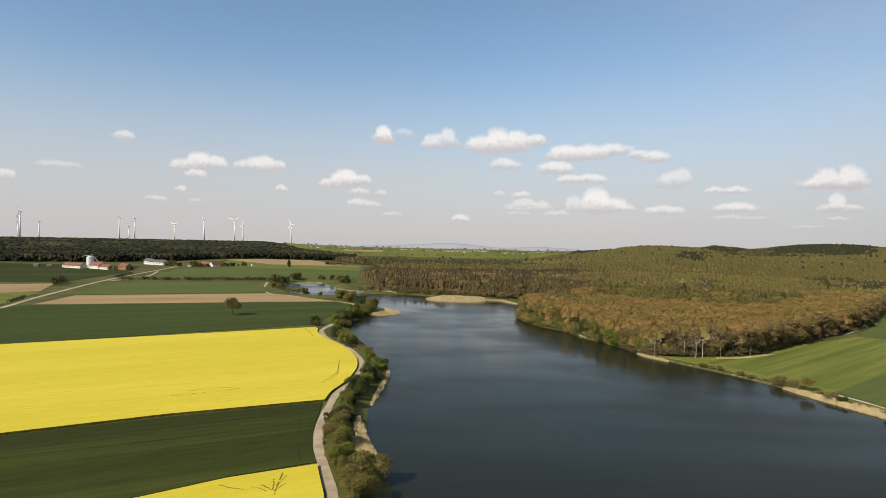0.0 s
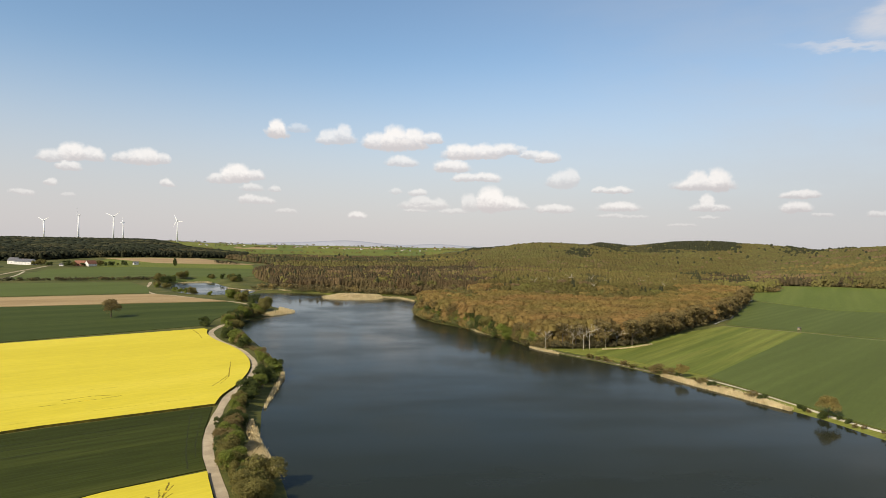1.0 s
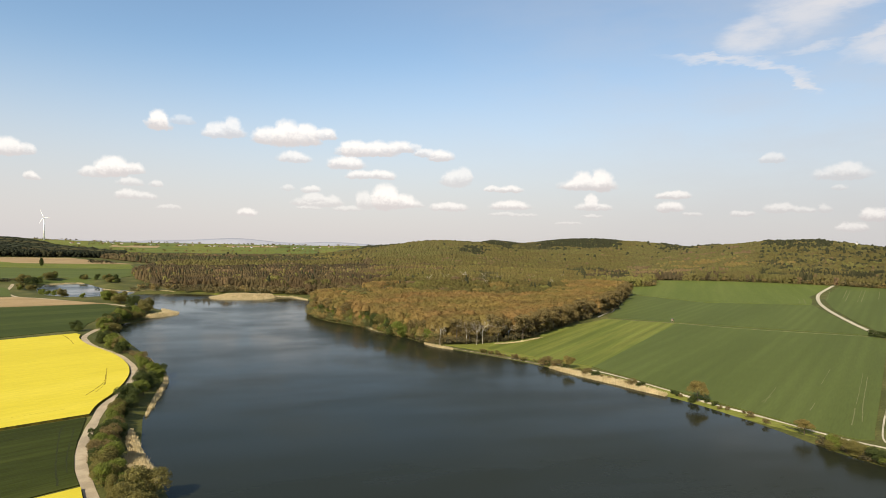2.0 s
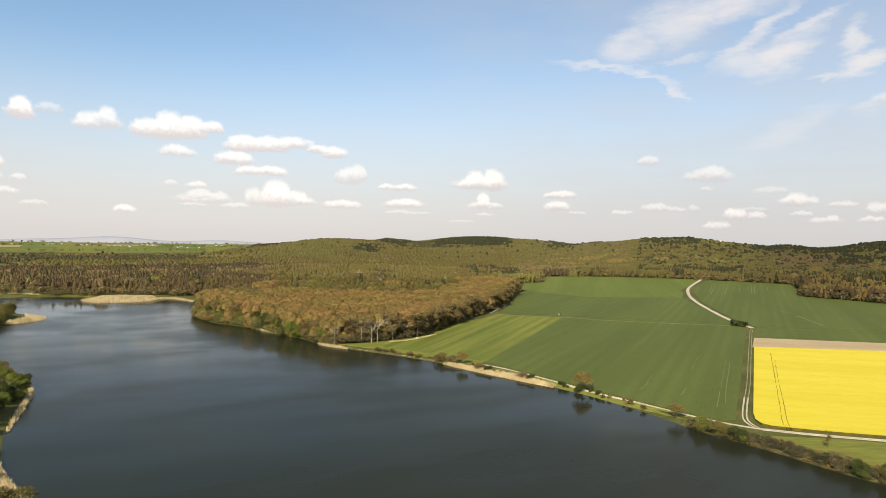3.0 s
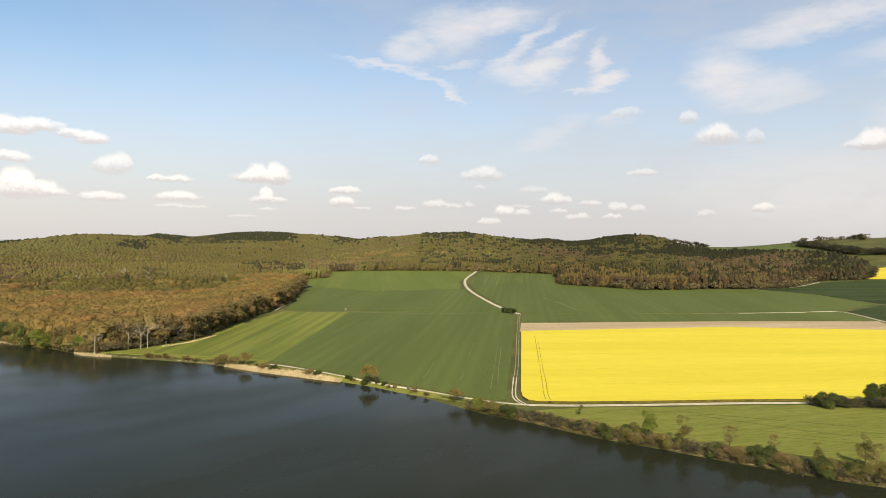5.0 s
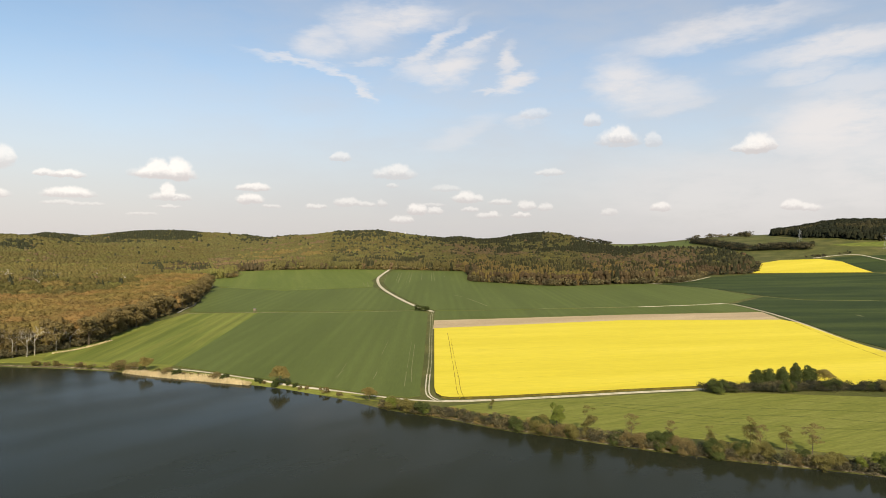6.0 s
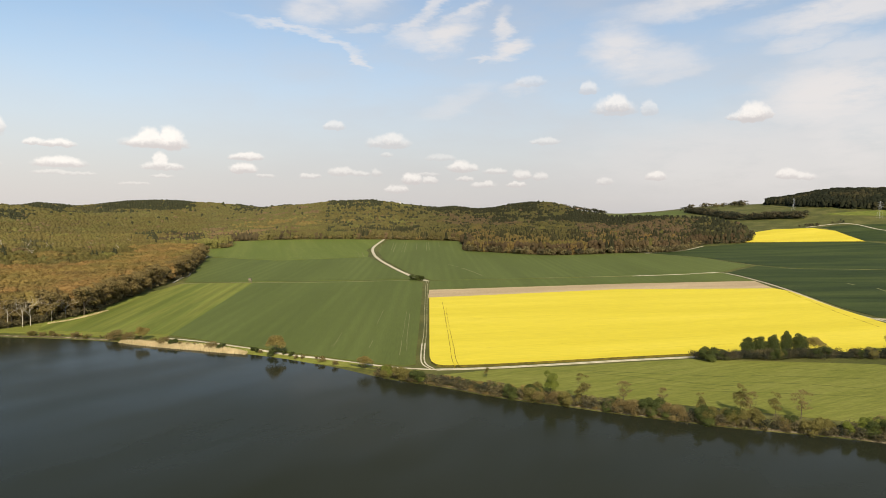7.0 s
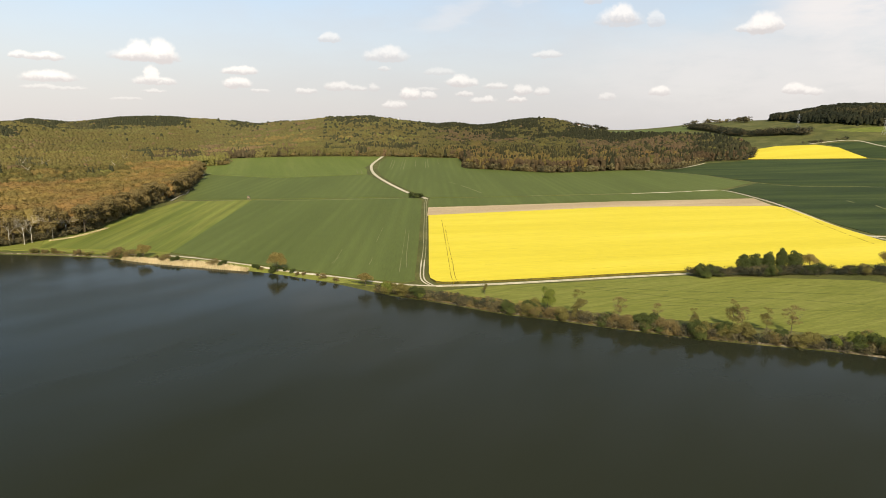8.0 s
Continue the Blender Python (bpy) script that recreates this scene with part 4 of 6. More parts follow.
for key, x, y, tall, wide in [("tree_a", 214, 98, 12, 0.75), ("tree_c", 214, 86, 11, 1.1), ("tree_d", 218, 72, 10.5, 1.2), ("tree_c", 222, 130, 6.0, 0.9), ("tree_d", 222, 60, 9, 1.1),
                              ("tree_c", 224, 48, 8.0, 1.0), ("tree_c", 232, 37, 11, 1.0), ("tree_d", 231, 34, 10.0, 1.2), ("tree_c", 236, 27, 9, 1.0), ("tree_d", 240, 20, 10.5, 1.5), ("tree_a", 236, 2, 7.5, 0.9)]:
    plant(key, x - 2, y, tall, x * 7, wide)
# trees and hedge beside the field track
plant_along(["bush_c", "bush_b"], [(305, 66), (322, 46), (345, 18), (368, -15), (378, -40)], 14, (4.0, 6.5), 1.8, 43)
for x, y, tall, wide in [(325, 50, 9.5, 0.95), (330, 46, 9.5, 0.95), (335, 41, 10, 0.85), (340, 36, 11.5, 0.65), (346, 31, 10, 0.95), (378, -14, 12, 0.9)]:
    plant("tree_b", x, y, tall, x * 11, wide)
plant("tree_e", 353, 25, 9, 30, 1.1), plant("tree_e", 372, -8, 12, 130, 1.0)
plant("bush_c", 474, 360, 5.5, 0, 1.6), plant("bush_c", 479, 356, 4.8, 70, 1.5)


# ---- forests ----
def forest_points(rng, poly, pitch, lo, hi):
    p = np.array(poly, float)
    a, b = p.min(0), p.max(0)
    gx, gy = np.meshgrid(np.arange(a[0], b[0], pitch), np.arange(a[1], b[1], pitch))
    x = gx.ravel() + rng.uniform(-0.48, 0.48, gx.size) * pitch
    y = gy.ravel() + rng.uniform(-0.48, 0.48, gx.size) * pitch
    r = np.hypot(x, y)
    k = (r >= lo) & (r < hi)
    x, y = x[k], y[k]
    k = inside(x, y, p)
    return x[k], y[k]


def value_noise(x, y, size):
    """Smooth noise from 0 to 1 over the plan, with patches of about that size."""
    u, v = x / size, y / size
    s = np.sin(u * 1.7 + 1.3 * np.sin(v * 1.1 + 0.4)) + np.sin(v * 1.9 - 1.2 * np.sin(u * 0.9)) + 0.7 * np.sin((u + v) * 2.6 + 2.0 * np.sin(u - v))
    return np.clip(0.5 + s / 4.6, 0, 1)


def dome(rng, c, sides, scale):
    """A closed uneven cap on one lump, with a skirt that sinks among the neighbours: corners and three-cornered faces."""
    v, f = [(0, 0, 1.0)], []
    for k in range(2):
        for i in range(sides):
            a, q = 6.2832 * (i + 0.5 * k) / sides, rng.uniform(0.86, 1.12)
            p = radians(52)
            v.append((1.04 * math.cos(a), 1.04 * math.sin(a), -1.3) if k else (q * math.sin(p) * math.cos(a), q * math.sin(p) * math.sin(a), q * math.cos(p)))
    for i in range(sides):
        j = (i + 1) % sides
        f += [(0, 1 + i, 1 + j), (1 + i, 1 + sides + i, 1 + j), (1 + j, 1 + sides + i, 1 + sides + j)]
    return np.array(v) * scale * c[3:] + c[:3], np.array(f)


def canopy_model(rng, kind, lumps, leaves, size, sides):
    """One forest tree of height 1 and width 1: closed caps under many leaf sprays."""
    if kind == "conifer":
        L = [(0, 0, z, r, r, 0.17) for z, r in ((0.40, 0.26), (0.68, 0.16), (0.86, 0.08))[:3 if lumps > 1 else 2]]
        leaves = leaves // 2
    elif kind == "young":
        L = [(rng.uniform(-0.05, 0.05), rng.uniform(-0.05, 0.05), 0.58, 0.34, 0.34, 0.28), (rng.uniform(-0.10, 0.10), rng.uniform(-0.10, 0.10), 0.78, 0.20, 0.20, 0.20)]
    elif kind == "edge":
        L = [(rng.uniform(-0.25, 0.25), rng.uniform(-0.25, 0.25), z, rng.uniform(0.2, 0.3), rng.uniform(0.2, 0.3), 0.16) for z in np.linspace(0.1, 0.84, 9)]
        leaves = leaves * (4 if leaves < 100 else 2)
    else:
        L = [(rng.uniform(-0.05, 0.05), rng.uniform(-0.05, 0.05), 0.69, 0.38, 0.38, 0.24)]
        for i in range(lumps - 1):
            a = i * 2.4 + rng.uniform(-0.4, 0.4)
            q = 0.40 * math.sqrt((i + 0.6) / max(1, lumps - 1))
            L.append((q * math.cos(a), q * math.sin(a), 0.88 - 0.42 * q + rng.uniform(-0.04, 0.04), rng.uniform(0.13, 0.21), rng.uniform(0.13, 0.21), rng.uniform(0.08, 0.13)))
    vs, fs, k = [], [], 0
    for c in np.array(L):
        v, f = dome(rng, c, sides, 0.74 if kind == "edge" else 0.88 if lumps > 4 else 0.95)
        vs.append(v), fs.append(f + k)
        k += len(v)
    t = leaf_tris(rng, leaves, L, size, 0.5, 0.64 if kind == "edge" else 0.86).reshape(-1, 3)
    vs.append(t), fs.append(np.arange(k, k + len(t)).reshape(-1, 3))
    return np.concatenate(vs), np.concatenate(fs)


KINDS = ["round"] * 5 + ["conifer"] * 3 + ["edge"] * 2 + ["young"] * 3


def forest(name, x, y, colour, shape, tall, pitch, lumps, leaves, size, seed, label, trunks=False, outline=None, sides=5):
    """Many trees as one piece of woodland; shape is 0 for broad crowns, 1 for conifers, 2 for slim young trees; size is that of a leaf spray in metres."""
    rng = np.random.default_rng(seed)
    z = height(x, y)
    models = [canopy_model(rng, kind, lumps, leaves, size / (pitch * 1.9), sides) for kind in KINDS]
    pick = np.select([shape == 1, shape == 2], [rng.integers(5, 8, len(x)), rng.integers(10, 13, len(x))], rng.integers(0, 5, len(x)))
    if outline:
        pick = np.where((off_edge(x, y, np.array(outline, float)) > -1.3 * pitch) & (shape != 1), rng.integers(8, 10, len(x)), pick)
    grown = rng.random(len(x))
    h = tall * (0.82 + 0.24 * grown + 0.10 * value_noise(x, y, 11)) * np.select([shape == 1, shape == 2], [1.02, 0.90], 1.0)
    w = pitch * (1.95 + 0.75 * grown) * np.select([shape == 1, shape == 2], [0.92, 0.90], 1.0)
    turn = rng.uniform(0, 6.283, len(x))
    V, F, tint, base = [], [], [], 0
    for m, (mv, mf) in enumerate(models):
        k = np.where(pick == m)[0]
        c, s = np.cos(turn[k])[:, None], np.sin(turn[k])[:, None]
        t = np.empty((len(k), len(mv), 3))
        t[..., 0] = x[k, None] + (mv[None, :, 0] * c - mv[None, :, 1] * s) * w[k, None]
        t[..., 1] = y[k, None] + (mv[None, :, 0] * s + mv[None, :, 1] * c) * w[k, None]
        t[..., 2] = z[k, None] + mv[None, :, 2] * h[k, None]
        V.append(t.reshape(-1, 3))
        F.append((mf[None] + (base + np.arange(len(k)) * len(mv))[:, None, None]).reshape(-1, 3))
        base += t.shape[0] * t.shape[1]
        tint.append(np.repeat(colour[k], len(mv), axis=0))
    if trunks:
        b = 0.2
        ring = np.array([(-b, -b), (b, -b), (0, b)])
        t = np.empty((len(x), 6, 3))
        for i in range(6):
            t[:, i, 0], t[:, i, 1], t[:, i, 2] = x + ring[i % 3, 0], y + ring[i % 3, 1], z + (-0.5 if i < 3 else 0.6 * h)
        mf = np.array([q for i in range(3) for q in ((i, (i + 1) % 3, 3 + (i + 1) % 3), (i, 3 + (i + 1) % 3, 3 + i))])
        V.append(t.reshape(-1, 3)), F.append((mf[None] + (base + np.arange(len(x)) * 6)[:, None, None]).reshape(-1, 3))
        tint.append(np.tile((0.13, 0.10, 0.07), (len(x) * 6, 1)))
    V, F, tint = np.concatenate(V), np.concatenate(F), np.concatenate(tint)
    me = bpy.data.meshes.new(name)
    me.vertices.add(len(V)), me.loops.add(F.size), me.polygons.add(len(F))
    me.vertices.foreach_set("co", V.astype(np.float32).ravel())
    me.loops.foreach_set("vertex_index", F.ravel())
    me.polygons.foreach_set("loop_start", np.arange(0, F.size, 3))
    me.polygons.foreach_set("use_smooth", np.ones(len(F), bool))
    me.update(calc_edges=True)
    me.materials.append(M_woodland)
    at = me.attributes.new("leaf_colour", "FLOAT_COLOR", "POINT")
    at.data.foreach_set("color", np.concatenate([tint, np.ones((len(tint), 1))], 1).astype(np.float32).ravel())
    return tagged(new(name, me), label, "forest", kind="stuff")


WOOD = [(90, 548), (77, 592), (86, 650), (97, 712), (100, 768), (60, 808), (0, 845), (-70, 872), (-120, 1010), (-150, 1180), (-140, 1500), (-300, 1760), (-260, 1930), (0, 1930),
        (380, 1960), (560, 2500), (900, 2950), (1700, 2400), (1960, 1400), (1980, 1000), (1640, 690), (1640, 540), (1600, 360), (1480, 262), (1390, 228), (1330, 212), (1200, 207), (1150, 258), (1105, 258),
        (985, 264), (911, 324), (822, 384), (810, 446), (800, 514), (838, 534), (944, 614), (872, 722), (750, 864), (684, 910), (612, 822), (568, 820), (492, 716), (403, 610),
        (358, 554), (304, 508), (248, 460), (198, 415), (154, 406), (131, 410), (116, 470)]
WEST_WOOD = [(-1150, 1000), (-1000, 1190), (-830, 1262), (-700, 1330), (-610, 1400), (-560, 1570), (-350, 1735), (-300, 1760), (-260, 1930), (-480, 2200), (-900, 3300), (-2300, 3000), (-2600, 1700)]
HILL_WOOD = [(1976, 275), (1783, 172), (1706, 73), (1690, 0), (1690, -300), (2500, -300), (2600, 300)]
rng = np.random.default_rng(77)
# The kinds of tree in the woods: leaf colour, and the shape of the tree (0 broad, 1 conifer, 2 slim and young).
TREES = [((0.225, 0.158, 0.056), 0),  # 0 beech, budding orange brown
         ((0.195, 0.148, 0.052), 0),  # 1 olive brown beech
         ((0.112, 0.085, 0.042), 1),  # 2 dull brown larch and bare stands
         ((0.124, 0.107, 0.037), 2),  # 3 olive young wood
         ((0.045, 0.048, 0.025), 1),  # 4 spruce
         ((0.150, 0.140, 0.044), 0),  # 5 fresh green
         ((0.158, 0.115, 0.060), 0),  # 6 greyish pink, nearly bare
         ((0.128, 0.115, 0.042), 0),  # 7 mixed green
         ((0.110, 0.082, 0.044), 0),  # 8 dark purple brown
         ((0.175, 0.148, 0.048), 0),  # 9 yellowish green
         ((0.074, 0.070, 0.033), 1),  # 10 spruce mixed with brown
         ((0.072, 0.057, 0.032), 1)]  # 11 dark brown plantation
# Stands: bearing and half width, distance and half depth, kind of tree, how much of the stand is of that kind.
STANDS_WEST = [(3, 12, 1500, 800, 2, 1.0), (1, 11, 1250, 90, 11, 0.85), (4, 9, 1000, 45, 11, 0.7), (-4, 5, 930, 60, 11, 0.8), (6, 7, 1130, 40, 6, 0.35), (5, 12, 1650, 110, 10, 0.7), (11, 3.4, 1590, 90, 9, 0.65),
               (3, 8, 1420, 50, 3, 0.8), (9.5, 4, 2150, 120, 4, 0.8), (11, 5, 1900, 120, 3, 0.8)]
STANDS_MIDDLE = [(24, 11, 1300, 560, 3, 1.0), (17, 5, 1720, 200, 7, 0.9), (16, 3, 1200, 90, 2, 0.6), (20, 4, 1450, 60, 6, 0.3), (27, 5, 1500, 60, 2, 0.5), (22, 5, 1330, 45, 5, 0.35), (29.5, 2.6, 800, 26, 4, 0.75),
                 (33.4, 1.0, 1090, 60, 4, 0.85), (31.5, 0.7, 1190, 40, 4, 0.8), (21.4, 0.5, 1700, 60, 4, 0.9), (22.0, 0.6, 980, 110, 10, 0.7), (24, 4.5, 2250, 260, 10, 0.8), (29, 3, 1900, 90, 7, 0.9), (35.6, 1.4, 930, 60, 8, 1.0)]
STANDS_EAST = [(44, 9.5, 1500, 700, 7, 1.0), (39, 4, 1240, 60, 6, 0.55), (41, 5, 1600, 80, 6, 0.4), (43, 6, 1380, 70, 1, 0.5), (40, 8, 1020, 60, 5, 0.75), (37, 5, 1140, 40, 11, 0.7), (46, 5, 1080, 30, 8, 0.7), (43, 5, 1800, 100, 2, 0.5),
               (49, 4.5, 1430, 150, 3, 0.75), (48.5, 1.2, 1250, 30, 5, 0.6), (51, 2.2, 1400, 50, 5, 0.5), (54, 4.5, 1240, 40, 4, 0.75), (54.5, 2.4, 1100, 60, 9, 0.6)]
STANDS_FAR_EAST = [(62, 9, 1500, 560, 7, 1.0), (60, 4.5, 1440, 80, 6, 0.85), (60.5, 4.5, 1330, 60, 9, 0.45), (64, 4, 1560, 90, 4, 0.6), (58, 3, 1180, 70, 1, 0.6), (64, 4.5, 1230, 70, 7, 0.9), (64.5, 8, 860, 210, 1, 1.0), (63, 6, 960, 60, 9, 0.45), (62, 7, 800, 60, 8, 0.6),
                   (73, 5.2, 1250, 300, 6, 0.75), (72, 5, 1100, 120, 0, 0.4), (68.5, 3.0, 1620, 120, 4, 0.8), (72.5, 4.5, 1690, 130, 4, 0.85), (79.5, 3.0, 1250, 330, 10, 0.9), (80, 3, 1500, 120, 4, 0.7)]
RIDGES = [(30.8, 3.4, 2030, 0.95), (10.5, 1.7, 2060, 0.9), (47.6, 2.3, 1640, 0.75), (23.6, 1.4, 1960, 0.8), (59.0, 5.0, 1680, 0.85), (40.0, 2.5, 1900, 0.6)]


def wood_mix(x, y):
    """Colour, shape and growth of each tree from its place in the wood: stands of one sort, with a few strangers."""
    r, b = np.hypot(x, y), np.degrees(np.arctan2(x, y))
    n1, n2, n3 = value_noise(x, y, 38), value_noise(x * 0.45 + 500, y - 300, 60), value_noise(x * 0.7 - 900, y * 1.5 + 200, 23)
    bb, rr = b + 2.2 * (n1 - 0.5) + 0.8 * (n3 - 0.5), r * (1 + 0.13 * (n2 - 0.5) + 0.05 * (n3 - 0.5))
    chance = rng.random((len(x), 4))
    kind = np.where(b < 14, 2, np.where(b < 35, 3, 7))
    for sb, wb, sr, wr, k, share in STANDS_WEST + STANDS_MIDDLE + STANDS_EAST + STANDS_FAR_EAST:
        far = np.maximum(np.abs(bb - sb) / wb, np.abs(rr - sr) / wr)
        kind = np.where((far < 1.0) & (0.16 * chance[:, 0] + 0.84 * value_noise(x + 31 * k, y - 17 * k, 26) < share * 1.1 - 0.1), k, kind)
    for sb, half, sr, share in RIDGES:
        kind = np.where((np.abs(b - sb) < half + n2 - 0.5) & (r > sr + 200 * (n1 - 0.5)) & (chance[:, 1] < share), 4, kind)
    kind = np.where((b > 45) & (r > 950) & (value_noise(x - 70, y + 40, 15) > 0.64), np.where(chance[:, 1] < 0.6, 10, 4), kind)
    off = off_edge(x, y, np.array(WOOD, float))
    front = np.maximum(smooth((730 + 150 * (n2 - 0.5) + 90 * (n1 - 0.5) - r) / 50) * smooth((b - 5) / 4), smooth((off + 80 + 70 * (n1 - 0.5)) / 40) * (b > 12) * (b < 35.5) * (r < 960))
    kind = np.where(chance[:, 2] < front, np.where(n3 + 0.3 * (chance[:, 3] - 0.5) < 0.45, 1, 0), kind)
    kind = np.where((front > 0.5) & (np.abs(b - 10.6) < 1.6) & (np.abs(r - 650) < 30) & (chance[:, 0] < 0.5), 7, kind)
    kind = np.where((front < 0.5) & (chance[:, 3] < 0.05), rng.choice([4, 5, 6, 7], len(x)), kind)
    kind = np.where((off > -14) & (b > 56) & (r < 1300) & (chance[:, 1] < 0.6), 8, kind)
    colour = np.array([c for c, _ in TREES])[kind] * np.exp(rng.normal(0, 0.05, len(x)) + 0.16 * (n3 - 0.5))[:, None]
    # Distance haze is put into the colour by lightening; bearings past 50 are darkened.
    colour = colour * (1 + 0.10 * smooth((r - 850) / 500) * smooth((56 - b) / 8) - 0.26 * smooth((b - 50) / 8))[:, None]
    grow = np.where(r < 760, 1.0, 0.86 + 0.26 * value_noise(x * 0.8 + 300, y * 1.4 + 800, 45) + 0.06 * (chance[:, 1] - 0.5))
    shape = np.array([q for _, q in TREES])[kind]
    grow = grow * np.where((kind == 2) | (kind == 11), 0.82, np.where((kind == 4) & (r > 1500), 1.22, 1.0))
    shape = np.where(((kind == 2) | (kind == 11)) & (chance[:, 3] < 0.45), 2, shape)
    return colour, np.where((r > 880) & (shape == 0), 2, shape), grow


for lo, hi, pitch, tall, lumps, leaves, size, title in [(0, 880, 7.0, 17, 6, 260, 0.46, "wood_near"), (880, 1250, 6.2, 14, 2, 26, 0.55, "wood_middle"), (1250, 1700, 8.2, 14, 1, 10, 0.75, "wood_far"), (1700, 2700, 11.0, 15, 1, 3, 0.9, "wood_distant")]:
    x, y = forest_points(rng, WOOD, pitch, lo, hi)
    b, r = np.degrees(np.arctan2(x, y)), np.hypot(x, y)
    keep = (b < 43) | (r < 2080)
    x, y, b, r = x[keep], y[keep], b[keep], r[keep]
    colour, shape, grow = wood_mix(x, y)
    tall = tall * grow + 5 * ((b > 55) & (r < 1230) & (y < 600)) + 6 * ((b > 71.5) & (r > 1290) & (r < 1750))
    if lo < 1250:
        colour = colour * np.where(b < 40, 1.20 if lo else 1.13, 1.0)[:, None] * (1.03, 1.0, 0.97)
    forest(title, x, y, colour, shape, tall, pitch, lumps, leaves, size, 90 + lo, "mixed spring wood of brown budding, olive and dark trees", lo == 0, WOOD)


def dark_wood(x, y, size, conifers):
    """Colours and shapes for the dark conifer woods on the heights."""
    shape = (rng.random(len(x)) < conifers).astype(int)
    lift = value_noise(x, y, size) + 0.35 * (rng.random(len(x)) - 0.5)
    colour = np.array((0.030, 0.034, 0.019)) + np.outer(smooth((lift - 0.55) / 0.4), (0.040, 0.030, 0.012))
    return colour * np.exp(rng.normal(0, 0.10, len(x)))[:, None], shape


x, y = forest_points(rng, WEST_WOOD, 9.0, 0, 1900)
forest("wood_west", x, y, *dark_wood(x, y, 60, 0.5), 16, 9.0, 1, 6, 0.9, 91, "dark conifer wood on the plateau", False, WEST_WOOD)
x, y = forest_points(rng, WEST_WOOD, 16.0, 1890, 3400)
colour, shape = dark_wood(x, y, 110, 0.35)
# Haze over the far part is painted in as leaves a third lighter.
forest("wood_west", x, y, colour * 1.35, shape, 17, 16.0, 1, 4, 1.6, 93, "dark far wood on the plateau, lightened for haze")
x, y = forest_points(rng, HILL_WOOD, 8.0, 0, 2250)
colour, shape = dark_wood(x, y, 50, 0.8)
forest("wood_hill", x, y, colour * 0.75, shape, 18, 8.0, 1, 8, 0.8, 92, "dark conifer wood on the hilltop", False, HILL_WOOD)
# the edge of the wood towards the field and the water
plant_along(["edge_a", "edge_d", "edge_a", "edge_d", "edge_a"], [(134, 409), (156, 404), (198, 412), (249, 457), (306, 506), (359, 551), (404, 606), (492, 713)], 96, (13, 20), 2.0, 44)
plant_along(["edge_b", "edge_e", "edge_d", "edge_e"], [(130, 416), (120, 460), (108, 505), (90, 545), (80, 592), (88, 650), (98, 710)], 60, (10, 17), 3.0, 45)
for b, r, tall in [(18.5, 422, 16), (20.9, 426, 19), (21.8, 424, 20), (22.3, 427, 19), (23.7, 436, 18), (24.6, 445, 14)]:
    plant("snag", *bearing(b, r), tall, b * 130)
for x, y, tall in [(272, 868, 25), (303, 888, 26), (310, 868, 22), (356, 954, 25), (361, 955, 25), (378, 920, 25), (321, 772, 27), (388, 885, 24), (497, 976, 20), (425, 785, 24), (511, 912, 21), (300, 800, 22), (450, 900, 20)]:
    plant("stem", x, y, tall, x * 17)


# ---- reeds, tramlines and wheel marks ----
def reeds(name, pts, width, count, tall, seed, label="pale dry reeds standing in the shallow water"):
    """A belt of dry stalks along a line."""
    rng = np.random.default_rng(seed)
    c = curve_through(pts, False, 6)
    s = np.concatenate([[0], np.cumsum(np.linalg.norm(np.diff(c, axis=0), axis=1))])
    u = rng.random(count) * s[-1]
    side = rng.normal(0, 0.3, count).clip(-0.55, 0.55) * width * np.sin(np.clip(u / s[-1], 0.04, 0.96) * math.pi) ** 0.5
    d = np.gradient(c, axis=0)
    d /= np.linalg.norm(d, axis=1)[:, None]
    dx, dy = np.interp(u, s, d[:, 0]), np.interp(u, s, d[:, 1])
    x, y = np.interp(u, s, c[:, 0]) - dy * side, np.interp(u, s, c[:, 1]) + dx * side
    z = np.maximum(height(x, y), -0.4) - 0.1
    h = tall * rng.uniform(0.6, 1.15, count)
    a = rng.uniform(0, 6.283, count)
    w = rng.uniform(0.08, 0.26, count)
    t = np.empty((count, 3, 3))
    for i, k in enumerate((-1, 1)):
        t[:, i] = np.stack([x + k * w * np.cos(a), y + k * w * np.sin(a), z], 1)
    t[:, 2] = np.stack([x + rng.normal(0, 0.35, count), y + rng.normal(0, 0.35, count), z + h], 1)
    return tagged(new(name, tris_mesh(name, t, M_reed)), label, "reeds", kind="stuff")


reeds("reed_bed", [(-14, 782), (6, 766), (28, 762), (50, 772)], 46, 24000, 2.3, 1)
reeds("reed_bed", [(45, 762), (68, 770), (86, 728)], 5, 1200, 2.0, 2)
reeds("reed_bed", [(-66, 582), (-54, 598), (-47, 618), (-56, 648)], 12, 3200, 2.2, 3)
reeds("reed_bed", [(127, 412), (130, 402), (138, 386)], 3.0, 900, 1.6, 4)
reeds("reed_bed", [(172, 318), (177, 301), (184, 280), (190, 258), (193, 246)], 6.0, 9000, 1.6, 5)
reeds("reed_bed", [(-22, 203), (-25, 216), (-29, 232), (-31, 245)], 3.6, 2200, 2.0, 6)
reeds("reed_bed", [(-29, 268), (-28, 300), (-27, 330), (-31, 355)], 2.2, 900, 1.8, 7)
reeds("reed_bed", [(-18.5, 189), (-22, 199), (-25, 210), (-27, 222)], 6.5, 4200, 2.3, 8)
reeds("reed_bed", [(104, 505), (108, 480), (113, 462)], 2.6, 700, 1.5, 9)
reeds("reed_bed", [(-232, 985), (-205, 1020), (-190, 1000)], 14, 1500, 2.0, 10)
reeds("reed_bed", [(-150, 905), (-112, 862), (-60, 840)], 6, 1600, 1.8, 11)
